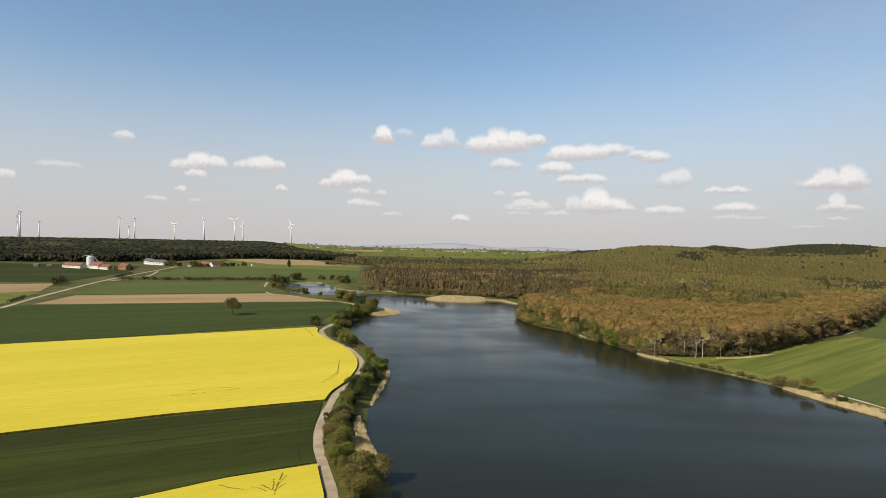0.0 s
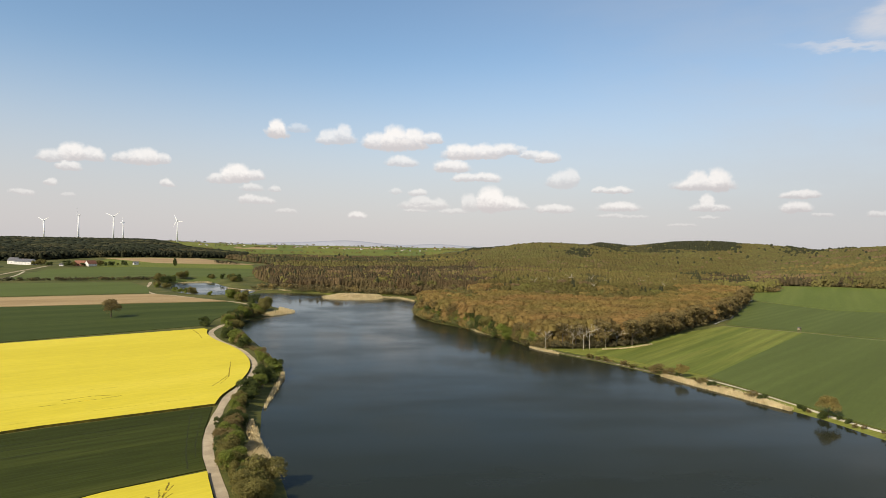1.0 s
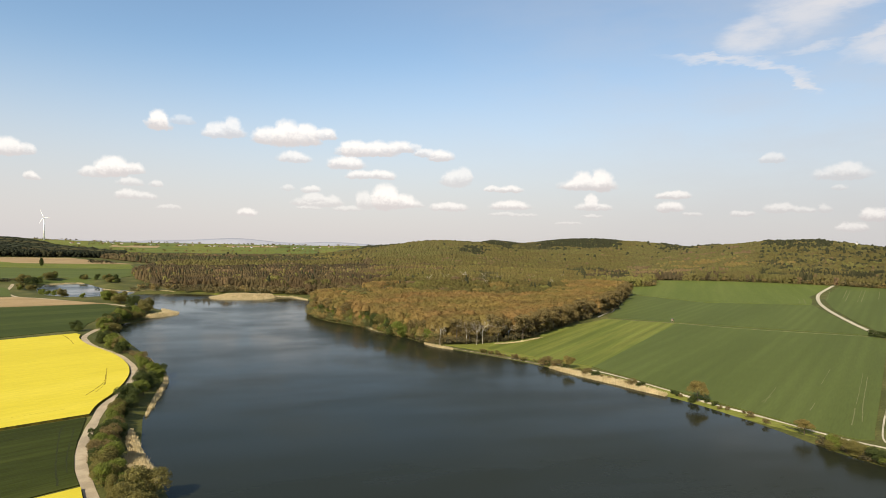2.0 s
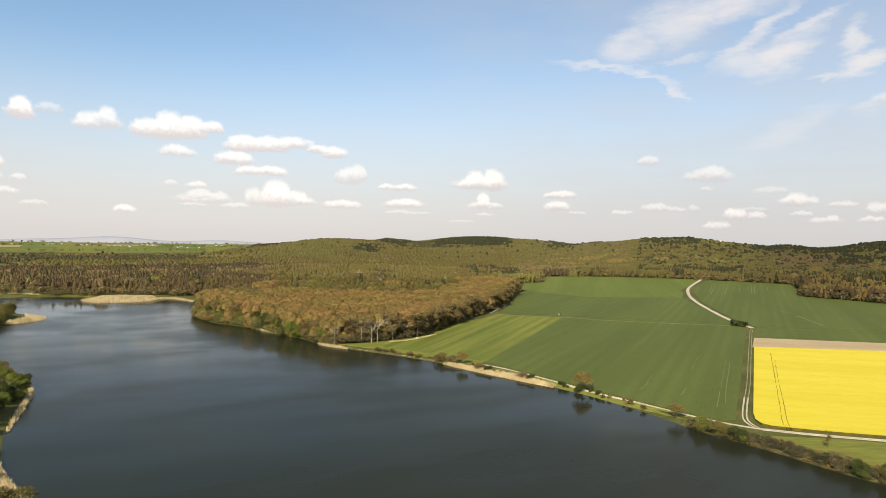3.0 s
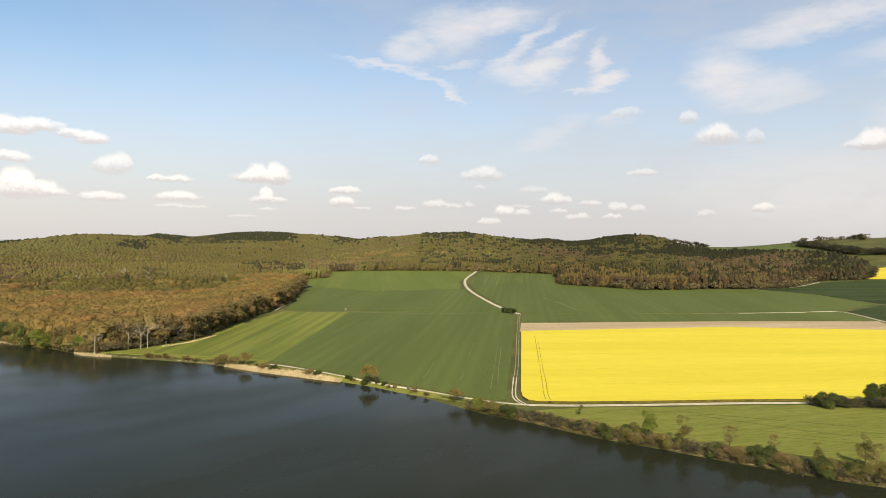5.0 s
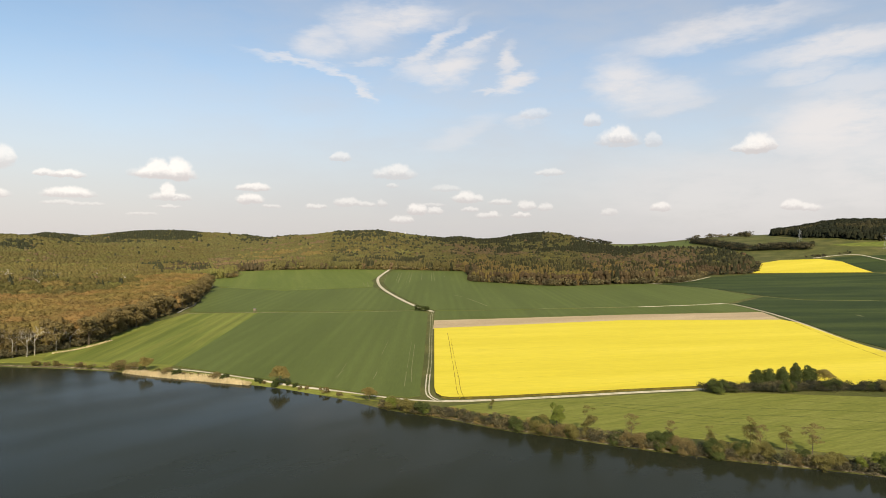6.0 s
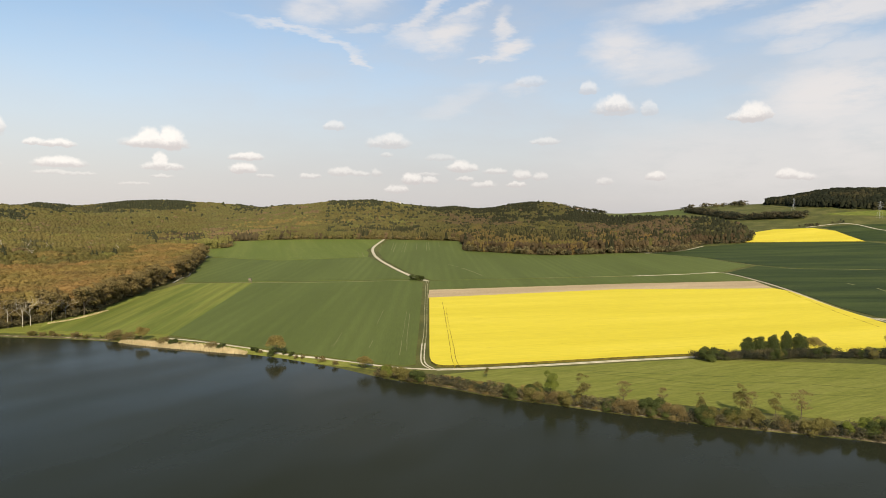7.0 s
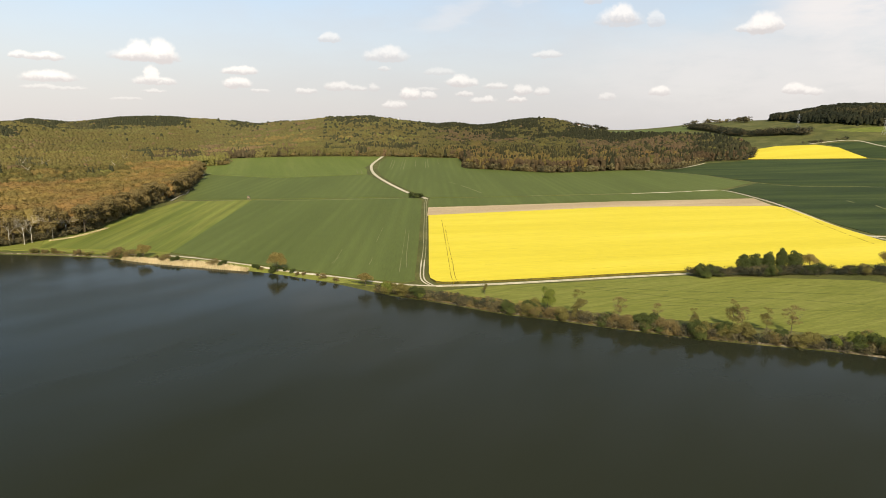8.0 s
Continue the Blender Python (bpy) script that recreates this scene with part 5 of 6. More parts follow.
reeds("reed_bed", [(170, 392), (188, 396), (214, 411)], 2.2, 1500, 1.2, 14, "pale dry grass at the edge of the wood")

M_gap = surface("crushed_stems", [(0, (0.16, 0.13, 0.015)), (0.6, (0.30, 0.23, 0.02)), (1, (0.7, 0.53, 0.03))], 0.25, 1.0, 0.95, 0.3, 0.3)
M_row = surface("thin_blossom_row", [(0, (0.42, 0.34, 0.03)), (1, (0.60, 0.48, 0.04))], 0.2, 1.0, 0.95, 0.2, 0.2)


def marks(name, lines, width, material, lift, label, broken=0.5):
    """Wheel marks through a crop, one part a line."""
    root = tagged(new(name), label, "wheel marks", kind="structure")
    rng = np.random.default_rng(len(lines) + 3)
    for p in lines:
        c = curve_through(p, False, 8)
        c = c + rng.normal(0, 0.07, c.shape)
        i = 0
        while i < len(c) - 2:
            k = min(len(c), i + int(rng.integers(4, 12)))
            strip("wheel_mark", c[i:k], width * rng.uniform(0.6, 1.2), material, "", lift, root, 0.0, 1)
            i = k - 1 + int(rng.random() < broken)
    return root


marks("tramline_rape_east", [[(373.4, 257.8), (343.4, 235.7), (295.6, 200.8), (259.3, 174.4), (234.5, 156.4), (226, 149)], [(353.6, 241.2), (326.4, 221.6), (289.4, 194.5), (260.2, 172.9), (235.4, 154.8), (227, 147.5)]],
      0.42, M_gap, 0.97, "trampled dark wheel marks in the yellow rape", 0.35)
marks("row_lines_rape_east", [[(302, 129), (330, 103), (363, 74)], [(288, 111), (324, 82), (354, 56)], [(371, 147), (392, 130)], [(293, 177), (318, 160)], [(265, 157), (288, 138), (313, 118)], [(245, 134.5), (265, 117.5), (287, 99.5)],
                              [(330, 205), (370, 172)], [(400, 200), (450, 152)]], 0.38, M_row, 0.96, "faint thinner rows in the yellow rape", 0.6)
marks("tramline_rape_edge", [[(597, 64), (560, 49), (540, 40), (517, 31), (480, 14), (450, -1)]], 0.7, M_gap, 0.97, "dark wheel mark along the rape edge")
marks("tramline_rape_west", [[(-57, 359), (-53, 328), (-54, 312), (-56, 300)], [(-55, 343), (-52, 322), (-53, 306)], [(-110, 279), (-102, 285), (-94, 287)], [(-104, 484), (-95, 462), (-88, 440)]],
      0.55, M_gap, 0.97, "trampled wheel marks in the yellow rape")
marks("tramline_rape_near", [[(-44.9, 184), (-44.4, 179), (-44.0, 174), (-43.2, 168)], [(-43.2, 182), (-43.7, 178), (-44.1, 174)], [(-46.2, 179), (-45.2, 175), (-44.4, 171)], [(-48.5, 174.5), (-46.6, 173), (-44.6, 171)], [(-42.0, 176), (-43.2, 173), (-43.9, 170)],
                             [(-51, 173), (-48.4, 172.2), (-46, 170.4)], [(-60, 174), (-56, 172), (-52, 171)]], 0.42, M_gap, 0.97, "trampled brown patch in the rape", 0.15)
marks("row_lines_rape_west", [[(-208, 301), (-177, 317), (-141, 332)], [(-182, 264), (-154, 276), (-123, 290), (-96, 302)], [(-163, 243), (-142, 256), (-122, 266)], [(-147, 227), (-123, 240), (-106, 250)], [(-196, 283), (-176, 292)],
                              [(-92, 262), (-72, 272), (-57, 280)], [(-230, 320), (-190, 343), (-150, 360)]], 0.38, M_row, 0.96, "faint thinner rows in the yellow rape", 0.6)
marks("row_gap_rape_west", [[(-114.4, 269.6), (-98.7, 279.2), (-88.7, 286.7)]], 0.45, M_gap, 0.97, "dark gap in the yellow rape")
M_wheel = surface("pressed_soil", [(0, (0.022, 0.028, 0.008)), (1, (0.032, 0.040, 0.011))], 0.3, 2.0, 0.95, 0.2, 0.25)
marks("tramline_wheat_west", [[(-54.3, 259), (-54, 250.6), (-50, 228.1), (-46.2, 209.4), (-42.8, 196)], [(-50.5, 254), (-48.9, 242.9), (-46, 221.8), (-42.6, 206)]], 0.5, M_wheel, 0.31, "dark curved wheel marks in young wheat", 0.2)
marks("rows_wheat_west", [[(-58 - 8 * k, 257 - 12 * k), (-110 - 8 * k, 227 - 11 * k), (-165 - 8 * k, 196 - 11 * k)] for k in (1, 2, 3.2)], 0.7, M_wheel, 0.31, "dark seed rows in young wheat", 0.6)
marks("mowing_lines", [[(254, 98), (258, 80), (264.4, 53), (273, 38)], [(246.4, 66), (269, 26), (283, 0)], [(289, 43), (303, 19), (315, -3)], [(254, 105), (267, 78), (282, 48)], [(313, 31), (322, 10)], [(274, 47), (287, 24), (296, -2)], [(247, 83), (254, 63), (261, 46)]],
      0.55, M_cut_grass, 0.16, "dark broken mowing lines in the meadow", 0.8)
marks("tramline_wheat_east", [[(332, 258), (278, 218), (226, 180)], [(325, 250), (267, 207), (237, 184)], [(254, 242), (222, 218)], [(247, 214), (233, 204)], [(325, 272), (283, 242)], [(238, 229), (224, 221)]],
      0.35, M_pale_line, 0.31, "pale thin wheel lines in green wheat")
marks("tramline_beyond", [[(836, 672), (710, 577)], [(856, 665), (722, 566)], [(860, 647), (768, 579)], [(882, 639), (767, 554)], [(895, 627), (831, 581)], [(804, 677), (699, 593)], [(832, 674), (706, 579)], [(852, 667), (718, 568)], [(878, 641), (763, 556)]],
      0.8, M_pale_line, 0.32, "pale parallel wheel lines in dark wheat")
marks("tramline_upper", [[(677, 614), (631, 570)], [(681, 610), (635, 566)]], 0.8, M_pale_line, 0.32, "pale wheel lines at the end of a crop")
marks("streak_beyond", [[(621, 421), (607, 398)], [(596, 385), (576, 361), (548, 330)]], 1.6, M_pale_line, 0.32, "pale thin strip in dark wheat")
marks("streak_far_east", [[(640, -10), (660, -2), (680, 4)], [(700, 26), (690, 20)]], 2.0, M_pale_line, 0.32, "pale bare streak in a dark field")
strip("path_field", [(326, 501), (344, 483), (370, 460), (402, 420), (470, 362)], 1.4, M_pale_line, "thin pale grass path between two crops", 0.4)


# ---- buildings ----
M_plaster = surface("white_plaster", [(0, (0.62, 0.60, 0.56)), (1, (0.78, 0.76, 0.72))], 0.3, 2.0, 0.9, 0.1, 0.08)
M_brick = surface("red_brick_wall", [(0, (0.26, 0.13, 0.09)), (1, (0.36, 0.18, 0.12))], 0.4, 3.0, 0.9, 0.2, 0.12)
M_tile = surface("red_roof_tile", [(0, (0.19, 0.088, 0.058)), (1, (0.27, 0.125, 0.082))], 0.4, 3.0, 0.85, 0.3, 0.15)
M_slate = surface("grey_roof", [(0, (0.09, 0.09, 0.10)), (1, (0.16, 0.16, 0.17))], 0.4, 3.0, 0.7, 0.2, 0.12)
M_steel = surface("silo_steel", [(0, (0.62, 0.63, 0.64)), (1, (0.74, 0.75, 0.76))], 0.3, 2.0, 0.5, 0.1, 0.06, spec=0.4)
M_window = surface("dark_window", [(0, (0.02, 0.022, 0.026)), (1, (0.035, 0.038, 0.042))], 1.0, 4.0, 0.2, 0.0, 0.1, spec=0.5)
M_white = surface("white_paint", [(0, (0.82, 0.83, 0.84)), (1, (0.88, 0.88, 0.88))], 0.1, 1.0, 0.5, 0.0, 0.04, spec=0.4)
M_zinc = surface("galvanised_steel", [(0, (0.30, 0.31, 0.32)), (1, (0.42, 0.43, 0.44))], 0.5, 3.0, 0.5, 0.0, 0.1, spec=0.5)
M_wood = surface("weathered_wood", [(0, (0.16, 0.12, 0.08)), (1, (0.28, 0.22, 0.15))], 0.6, 4.0, 0.9, 0.3, 0.2)


def box(bm, x0, y0, z0, x1, y1, z1):
    v = [bm.verts.new(p) for p in ((x0, y0, z0), (x1, y0, z0), (x1, y1, z0), (x0, y1, z0), (x0, y0, z1), (x1, y0, z1), (x1, y1, z1), (x0, y1, z1))]
    for f in ((3, 2, 1, 0), (4, 5, 6, 7), (0, 1, 5, 4), (1, 2, 6, 5), (2, 3, 7, 6), (3, 0, 4, 7)):
        bm.faces.new([v[i] for i in f])


def boxed(name, dims, material, parent, label=""):
    bm = bmesh.new()
    box(bm, *dims)
    return part(name, bm, material, parent, label)


def house(name, x, y, long, wide, eaves, rise, turn, wall_mat, roof_mat, label, category="house", openings=True, group=""):
    """A gabled building: walls with gables, an overhanging roof of two slopes, a door and windows."""
    root = tagged(new(name), label, category, group)
    root.matrix_basis = pose(x, y, ground_z(x, y) - 0.3, 0, 0, turn)
    a, b = long / 2, wide / 2
    bm = bmesh.new()
    lo = [bm.verts.new(p) for p in ((-a, -b, 0), (a, -b, 0), (a, b, 0), (-a, b, 0))]
    hi = [bm.verts.new(p) for p in ((-a, -b, eaves), (a, -b, eaves), (a, b, eaves), (-a, b, eaves))]
    g = [bm.verts.new((-a, 0, eaves + rise)), bm.verts.new((a, 0, eaves + rise))]
    for f in ((lo[0], lo[1], hi[1], hi[0]), (lo[2], lo[3], hi[3], hi[2]), (lo[1], lo[2], hi[2], g[1], hi[1]), (lo[3], lo[0], hi[0], g[0], hi[3])):
        bm.faces.new(f)
    part("wall", bm, wall_mat, root)
    bm = bmesh.new()
    o, k = 0.6, rise / b
    for s in (-1, 1):
        e = [(-a - o, s * (b + o), eaves - o * k + 0.12), (a + o, s * (b + o), eaves - o * k + 0.12), (a + o, 0, eaves + rise + 0.12), (-a - o, 0, eaves + rise + 0.12)]
        top = [bm.verts.new((px, py, pz + 0.22)) for px, py, pz in e]
        bot = [bm.verts.new(p) for p in e]
        bm.faces.new(top), bm.faces.new(bot[::-1])
        for i in range(4):
            bm.faces.new((top[i], bot[i], bot[(i + 1) % 4], top[(i + 1) % 4]))
    bmesh.ops.recalc_face_normals(bm, faces=bm.faces[:])
    part("roof", bm, roof_mat, root)
    if openings:
        n = max(2, int(long / 6))
        for s in (-1, 1):
            for i in range(n):
                cx = -a + (i + 0.5) * long / n
                boxed("window", (cx - 0.6, s * (b + 0.02) - 0.04, eaves * 0.45, cx + 0.6, s * (b + 0.02) + 0.04, eaves * 0.45 + 1.3), M_window, root)
        boxed("door", (a - 0.02, -1.2, 0.3, a + 0.06, 1.2, 2.9), M_wood, root)
        boxed("chimney", (-a * 0.4 - 0.4, 0.6, eaves + rise * 0.5, -a * 0.4 + 0.4, 1.4, eaves + rise + 1.1), M_brick, root)
    return root


house("barn", -650, 1128, 44, 14, 5.0, 4.5, -22, M_plaster, M_tile, "long low white barn with a red tiled roof", "barn")
house("barn", -606, 1122, 26, 14, 6.5, 6.0, -30, M_plaster, M_tile, "white barn with a steep red tiled roof", "barn")
house("farmhouse", -588, 1112, 30, 11, 5.0, 4.0, -24, M_plaster, M_tile, "white farmhouse with a red tiled roof", "house")
house("barn", -556, 1118, 20, 12, 6.5, 4.5, -26, M_brick, M_tile, "red brick farm building with a tiled roof", "barn")
house("shed", -622, 1150, 26, 12, 7.0, 5.0, 60, M_wood, M_tile, "wooden shed with a red roof behind the farm", "barn")
house("shed", -722, 1136, 8, 6, 3.5, 2.0, 0, M_wood, M_slate, "small grey field shed", "barn", False)
house("shed", -697, 1132, 7, 6, 3.0, 2.0, 20, M_wood, M_slate, "small grey field shed", "barn", False)
house("barn", -568, 1280, 34, 15, 6.0, 4.5, -18, M_plaster, M_slate, "white barn with a dark grey roof", "barn")
house("shed", -592, 1290, 18, 12, 7.0, 5.0, -18, M_plaster, M_slate, "white farm building with a grey roof", "barn")
house("farmhouse", -470, 1268, 20, 11, 5.0, 5.0, -12, M_brick, M_tile, "red-roofed farmhouse among trees", "house")
house("farmhouse", -452, 1266, 18, 11, 5.0, 5.5, 60, M_plaster, M_tile, "red-roofed farmhouse among trees", "house")
house("shed", -497, 1255, 7, 5, 3.0, 1.5, 0, M_plaster, M_slate, "small white shed beside the hamlet", "barn", False)
house("shed", -393, 1330, 9, 7, 4.0, 2.5, 30, M_plaster, M_slate, "small white field hut", "barn", False)


def farm_silo(x, y):
    root = tagged(new("silo"), "tall white cylindrical silo with a tilted grey lid", "silo")
    root.matrix_basis = pose(x, y, ground_z(x, y) - 0.3)
    bm = bmesh.new()
    bmesh.ops.create_cone(bm, cap_ends=True, segments=28, radius1=6.0, radius2=6.0, depth=20, matrix=Matrix.Translation((0, 0, 10)))
    for z in (5, 10, 15):
        bmesh.ops.create_cone(bm, cap_ends=True, segments=28, radius1=6.12, radius2=6.12, depth=0.3, matrix=Matrix.Translation((0, 0, z)))
    part("cylinder", bm, M_steel, root, "", "", "", True)
    bm = bmesh.new()
    bmesh.ops.create_cone(bm, cap_ends=True, segments=28, radius1=6.4, radius2=1.0, depth=2.6, matrix=Matrix.Translation((0, 0, 21.3)))
    part("cap", bm, M_steel, root)
    bm = bmesh.new()
    box(bm, -15, -3.0, 22.6, 6, 3.0, 23.4)
    bmesh.ops.rotate(bm, verts=bm.verts[:], cent=(0, 0, 23), matrix=Matrix.Rotation(radians(-8), 3, "Y"))
    part("lid", bm, M_zinc, root, "tilted grey sheet-metal lid")
    v, f = [], []
    limb(v, f, (4, 0, 23), (20, -2, 8), 0.5, 0.5, 6)
    ob = new("conveyor", mesh_of("conveyor", v, f, M_zinc))
    ob.parent = root


farm_silo(-628, 1138)
for x, y in [(-515, 1250), (-488, 1254), (-478, 1256), (-440, 1282), (-432, 1284), (-424, 1287), (-414, 1293), (-405, 1300), (-462, 1256), (-545, 1262), (-535, 1262), (-575, 1104), (-540, 1108)]:
    plant(("bush_c", "tree_a", "bush_b", "tree_b", "bush_d")[(x * 3 + y) % 5], x, y, 7 + (x * 7 % 6), x * 31, 1.0 + (y % 4) * 0.12)


# ---- wind turbines ----
def wind_turbine(b, d, hub, blade, face, spin):
    x, y = bearing(b, d)
    root = tagged(new("wind_turbine"), "white three-bladed wind turbine above the distant wood", "wind turbine", "wind turbines")
    root.matrix_basis = pose(x, y, ground_z(x, y) - 1, 0, 0, face)
    bm = bmesh.new()
    bmesh.ops.create_cone(bm, cap_ends=True, segments=16, radius1=4.2, radius2=2.6, depth=hub, matrix=Matrix.Translation((0, 0, hub / 2)))
    part("tower", bm, M_white, root, flat=False)
    bm = bmesh.new()
    box(bm, -2.2, -4.5, hub - 2, 2.2, 7.5, hub + 2.4)
    bmesh.ops.bevel(bm, geom=bm.edges[:], offset=0.8, segments=2, affect="EDGES")
    part("nacelle", bm, M_white, root)
    bm = bmesh.new()
    bmesh.ops.create_cone(bm, cap_ends=True, segments=12, radius1=2.2, radius2=0.5, depth=4, matrix=Matrix.Translation((0, -6.2, hub)) @ Matrix.Rotation(radians(90), 4, "X"))
    part("rotor_hub", bm, M_white, root)
    for i in range(3):
        bm = bmesh.new()
        rings = []
        for s in range(7):
            t = s / 6
            w = 4.8 * (1 - t) ** 0.8 * min(1, 0.5 + 3 * t) + 0.5
            z = 1.5 + t * blade
            rings.append([bm.verts.new(p) for p in ((-w * 0.4, -0.3, z), (0, -0.6 * (1 - t) - 0.2, z), (w * 0.6, -0.1, z), (0, 0.4 * (1 - t) + 0.2, z))])
        for p, q in zip(rings, rings[1:]):
            for j in range(4):
                bm.faces.new((p[j], p[(j + 1) % 4], q[(j + 1) % 4], q[j]))
        bm.faces.new(rings[0][::-1]), bm.faces.new(rings[-1])
        bmesh.ops.transform(bm, verts=bm.verts[:], matrix=Matrix.Translation((0, -6.2, hub)) @ Matrix.Rotation(radians(spin + 120 * i), 4, "Y"))
        part("rotor_blade", bm, M_white, root)


for b, d, hub, blade, face, spin in [(-33.54, 3070, 118, 42, 62, 20), (-33.64, 3900, 114, 40, 68, 50), (-32.32, 4550, 106, 40, 60, 30), (-26.89, 3530, 116, 42, 60, 20), (-26.2, 4600, 90, 38, 62, 35),
                                     (-25.79, 3530, 116, 42, 64, 30), (-22.8, 4500, 110, 40, 15, 60), (-20.52, 3290, 118, 36, 70, 88), (-18.09, 3700, 126, 42, 5, 55), (-17.4, 4500, 112, 44, 55, 25), (-13.39, 4150, 128, 42, 20, 95)]:
    wind_turbine(b, d, hub, blade, -face, spin)


# ---- pylons, hunting stands ----
def pylon(x, y, tall):
    root = tagged(new("power_pylon"), "grey steel lattice power pylon on the hill", "pylon", "power pylons")
    root.matrix_basis = pose(x, y, ground_z(x, y) - 0.5, 0, 0, 40)
    k = 0.11 * tall
    for sx_, sy_ in ((-1, -1), (1, -1), (1, 1), (-1, 1)):
        v, f = [], []
        limb(v, f, (sx_ * k, sy_ * k, 0), (sx_ * 0.35, sy_ * 0.35, tall), 0.14, 0.1, 4)
        new("leg", mesh_of("leg", v, f, M_zinc)).parent = root
    for i, w in enumerate((0.24, 0.30, 0.22)):
        v, f = [], []
        z = tall * (0.66 + 0.12 * i)
        limb(v, f, (-w * tall, 0, z), (w * tall, 0, z), 0.13, 0.13, 4)
        limb(v, f, (-w * tall, 0, z), (0, 0, z + 0.06 * tall), 0.09, 0.09, 4)
        limb(v, f, (w * tall, 0, z), (0, 0, z + 0.06 * tall), 0.09, 0.09, 4)
        new("cross_arm", mesh_of("cross_arm", v, f, M_zinc)).parent = root
    for i in range(6):
        v, f = [], []
        z0, z1 = tall * i / 6, tall * (i + 1) / 6
        k0, k1 = k + (0.35 - k) * i / 6, k + (0.35 - k) * (i + 1) / 6
        for s in (-1, 1):
            limb(v, f, (-k0, s * k0, z0), (k1, s * k1, z1), 0.06, 0.06, 4)
            limb(v, f, (s * k0, k0, z0), (s * k1, -k1, z1), 0.06, 0.06, 4)
        new("brace", mesh_of("brace", v, f, M_zinc)).parent = root


pylon(1739, 181, 30), pylon(1591, 9, 36)


def hunting_stand(x, y, turn):
    root = tagged(new("hunting_stand"), "small raised wooden hunting stand at the field edge", "hunting stand", "hunting stands")
    root.matrix_basis = pose(x, y, ground_z(x, y), 0, 0, turn)
    for a in (-1, 1):
        for b in (-1, 1):
            boxed("leg", (a * 0.8 - 0.09, b * 0.8 - 0.09, -0.2, a * 0.8 + 0.09, b * 0.8 + 0.09, 2.6), M_wood, root)
    boxed("cabin", (-1, -1, 2.6, 1, 1, 4.3), M_wood, root)
    boxed("roof", (-1.2, -1.2, 4.3, 1.2, 1.2, 4.45), M_slate, root)
    boxed("window", (-0.6, -1.04, 3.4, 0.6, -0.99, 3.9), M_window, root)
    boxed("ladder", (-0.3, -1.4, -0.1, 0.3, -1.25, 2.7), M_wood, root)


hunting_stand(366, 460, 30), hunting_stand(803, 506, 80)

# ---- the far distance ----
house("church", *bearing(51.7, 1770), 14, 8, 5, 5, 30, M_plaster, M_slate, "small white chapel on the wooded ridge", "church", False)
house("church_tower", *bearing(51.55, 1778), 3.2, 3.2, 15, 4, 30, M_plaster, M_slate, "white chapel tower above the trees", "church", False)
house("farmhouse", *bearing(66.3, 1930), 16, 10, 4, 3, 20, M_plaster, M_slate, "white house on the wooded hilltop", "house", False)
house("farmhouse", *bearing(67.2, 1940), 24, 10, 3.5, 3, 40, M_plaster, M_tile, "long white house on the hilltop", "house", False)
house("farmhouse", *bearing(68.5, 1950), 14, 9, 3, 3, 10, M_plaster, M_slate, "white house on the hilltop", "house", False)
rng = np.random.default_rng(5)
for b, d, n in [(-11.2, 3400, 3), (-8.5, 4000, 5), (-6.0, 3600, 3), (-3.2, 3700, 6), (-1.0, 3500, 6), (1.0, 3300, 6), (3.6, 3900, 5), (5.8, 3200, 4), (8.0, 3900, 3)]:
    for _ in range(n):
        x, y = bearing(b + rng.normal(0, 0.5), d + rng.normal(0, 90))
        house("village_house", x, y, rng.uniform(7, 13), 7, 3.6, 2.6, rng.uniform(0, 180), M_plaster, M_tile if rng.random() < 0.3 else M_slate, "small white house of a far village", "house", False, "village houses")


def far_field(b0, b1, d0, d1, material, label):
    c = [bearing(b0, d0), bearing(b1, d0), bearing(b1 + 0.3, d1), bearing(b0 + 0.3, d1)]
    field("field_plain", c, material, label, 0.8, None, 0, 120)


for k in range(7):
    field("field_plain", [bearing(-14 + 3.6 * k, 2280), bearing(-10.5 + 3.6 * k, 2280), bearing(-10.4 + 3.6 * k, 4620), bearing(-13.9 + 3.6 * k, 4620)], (M_meadow, M_light_crop, M_upper_crop)[k % 3], "pale green farmland of the far plain", 0.4, None, 0, 120)
far_field(-12.5, -9.0, 2500, 3000, M_light_crop, "pale green field on the far plain")
far_field(-9.0, -5.5, 2900, 3300, M_soil, "tan field on the far plain")
far_field(-7.5, -3.0, 2350, 2700, M_light_crop, "pale green field on the far plain")
far_field(-4.5, -1.0, 3000, 3400, M_meadow, "pale green field on the far plain")
far_field(-2.5, 1.5, 2500, 2900, M_light_crop, "light green field on the far plain")
far_field(0.0, 4.0, 3500, 3900, M_soil, "tan field on the far plain")
far_field(2.0, 6.0, 2450, 2850, M_light_crop, "light green field on the far plain")
far_field(5.0, 9.0, 3100, 3600, M_light_crop, "light green field on the far plain")
far_field(-7.0, -1.0, 4000, 4300, M_light_crop, "light green field on the far plain")
field("field_hilltop", [(1700, 690), (1760, 540), (1850, 430), (2010, 470), (2000, 640)], M_wheat, "green field on the hilltop", 0.35, None, 0, 40)
field("field_pale_strip", [(1611, 642), (1679, 536), (1640, 520), (1564, 578)], M_light_crop, "pale green strip on the slope", 0.35, None, 0, 40)


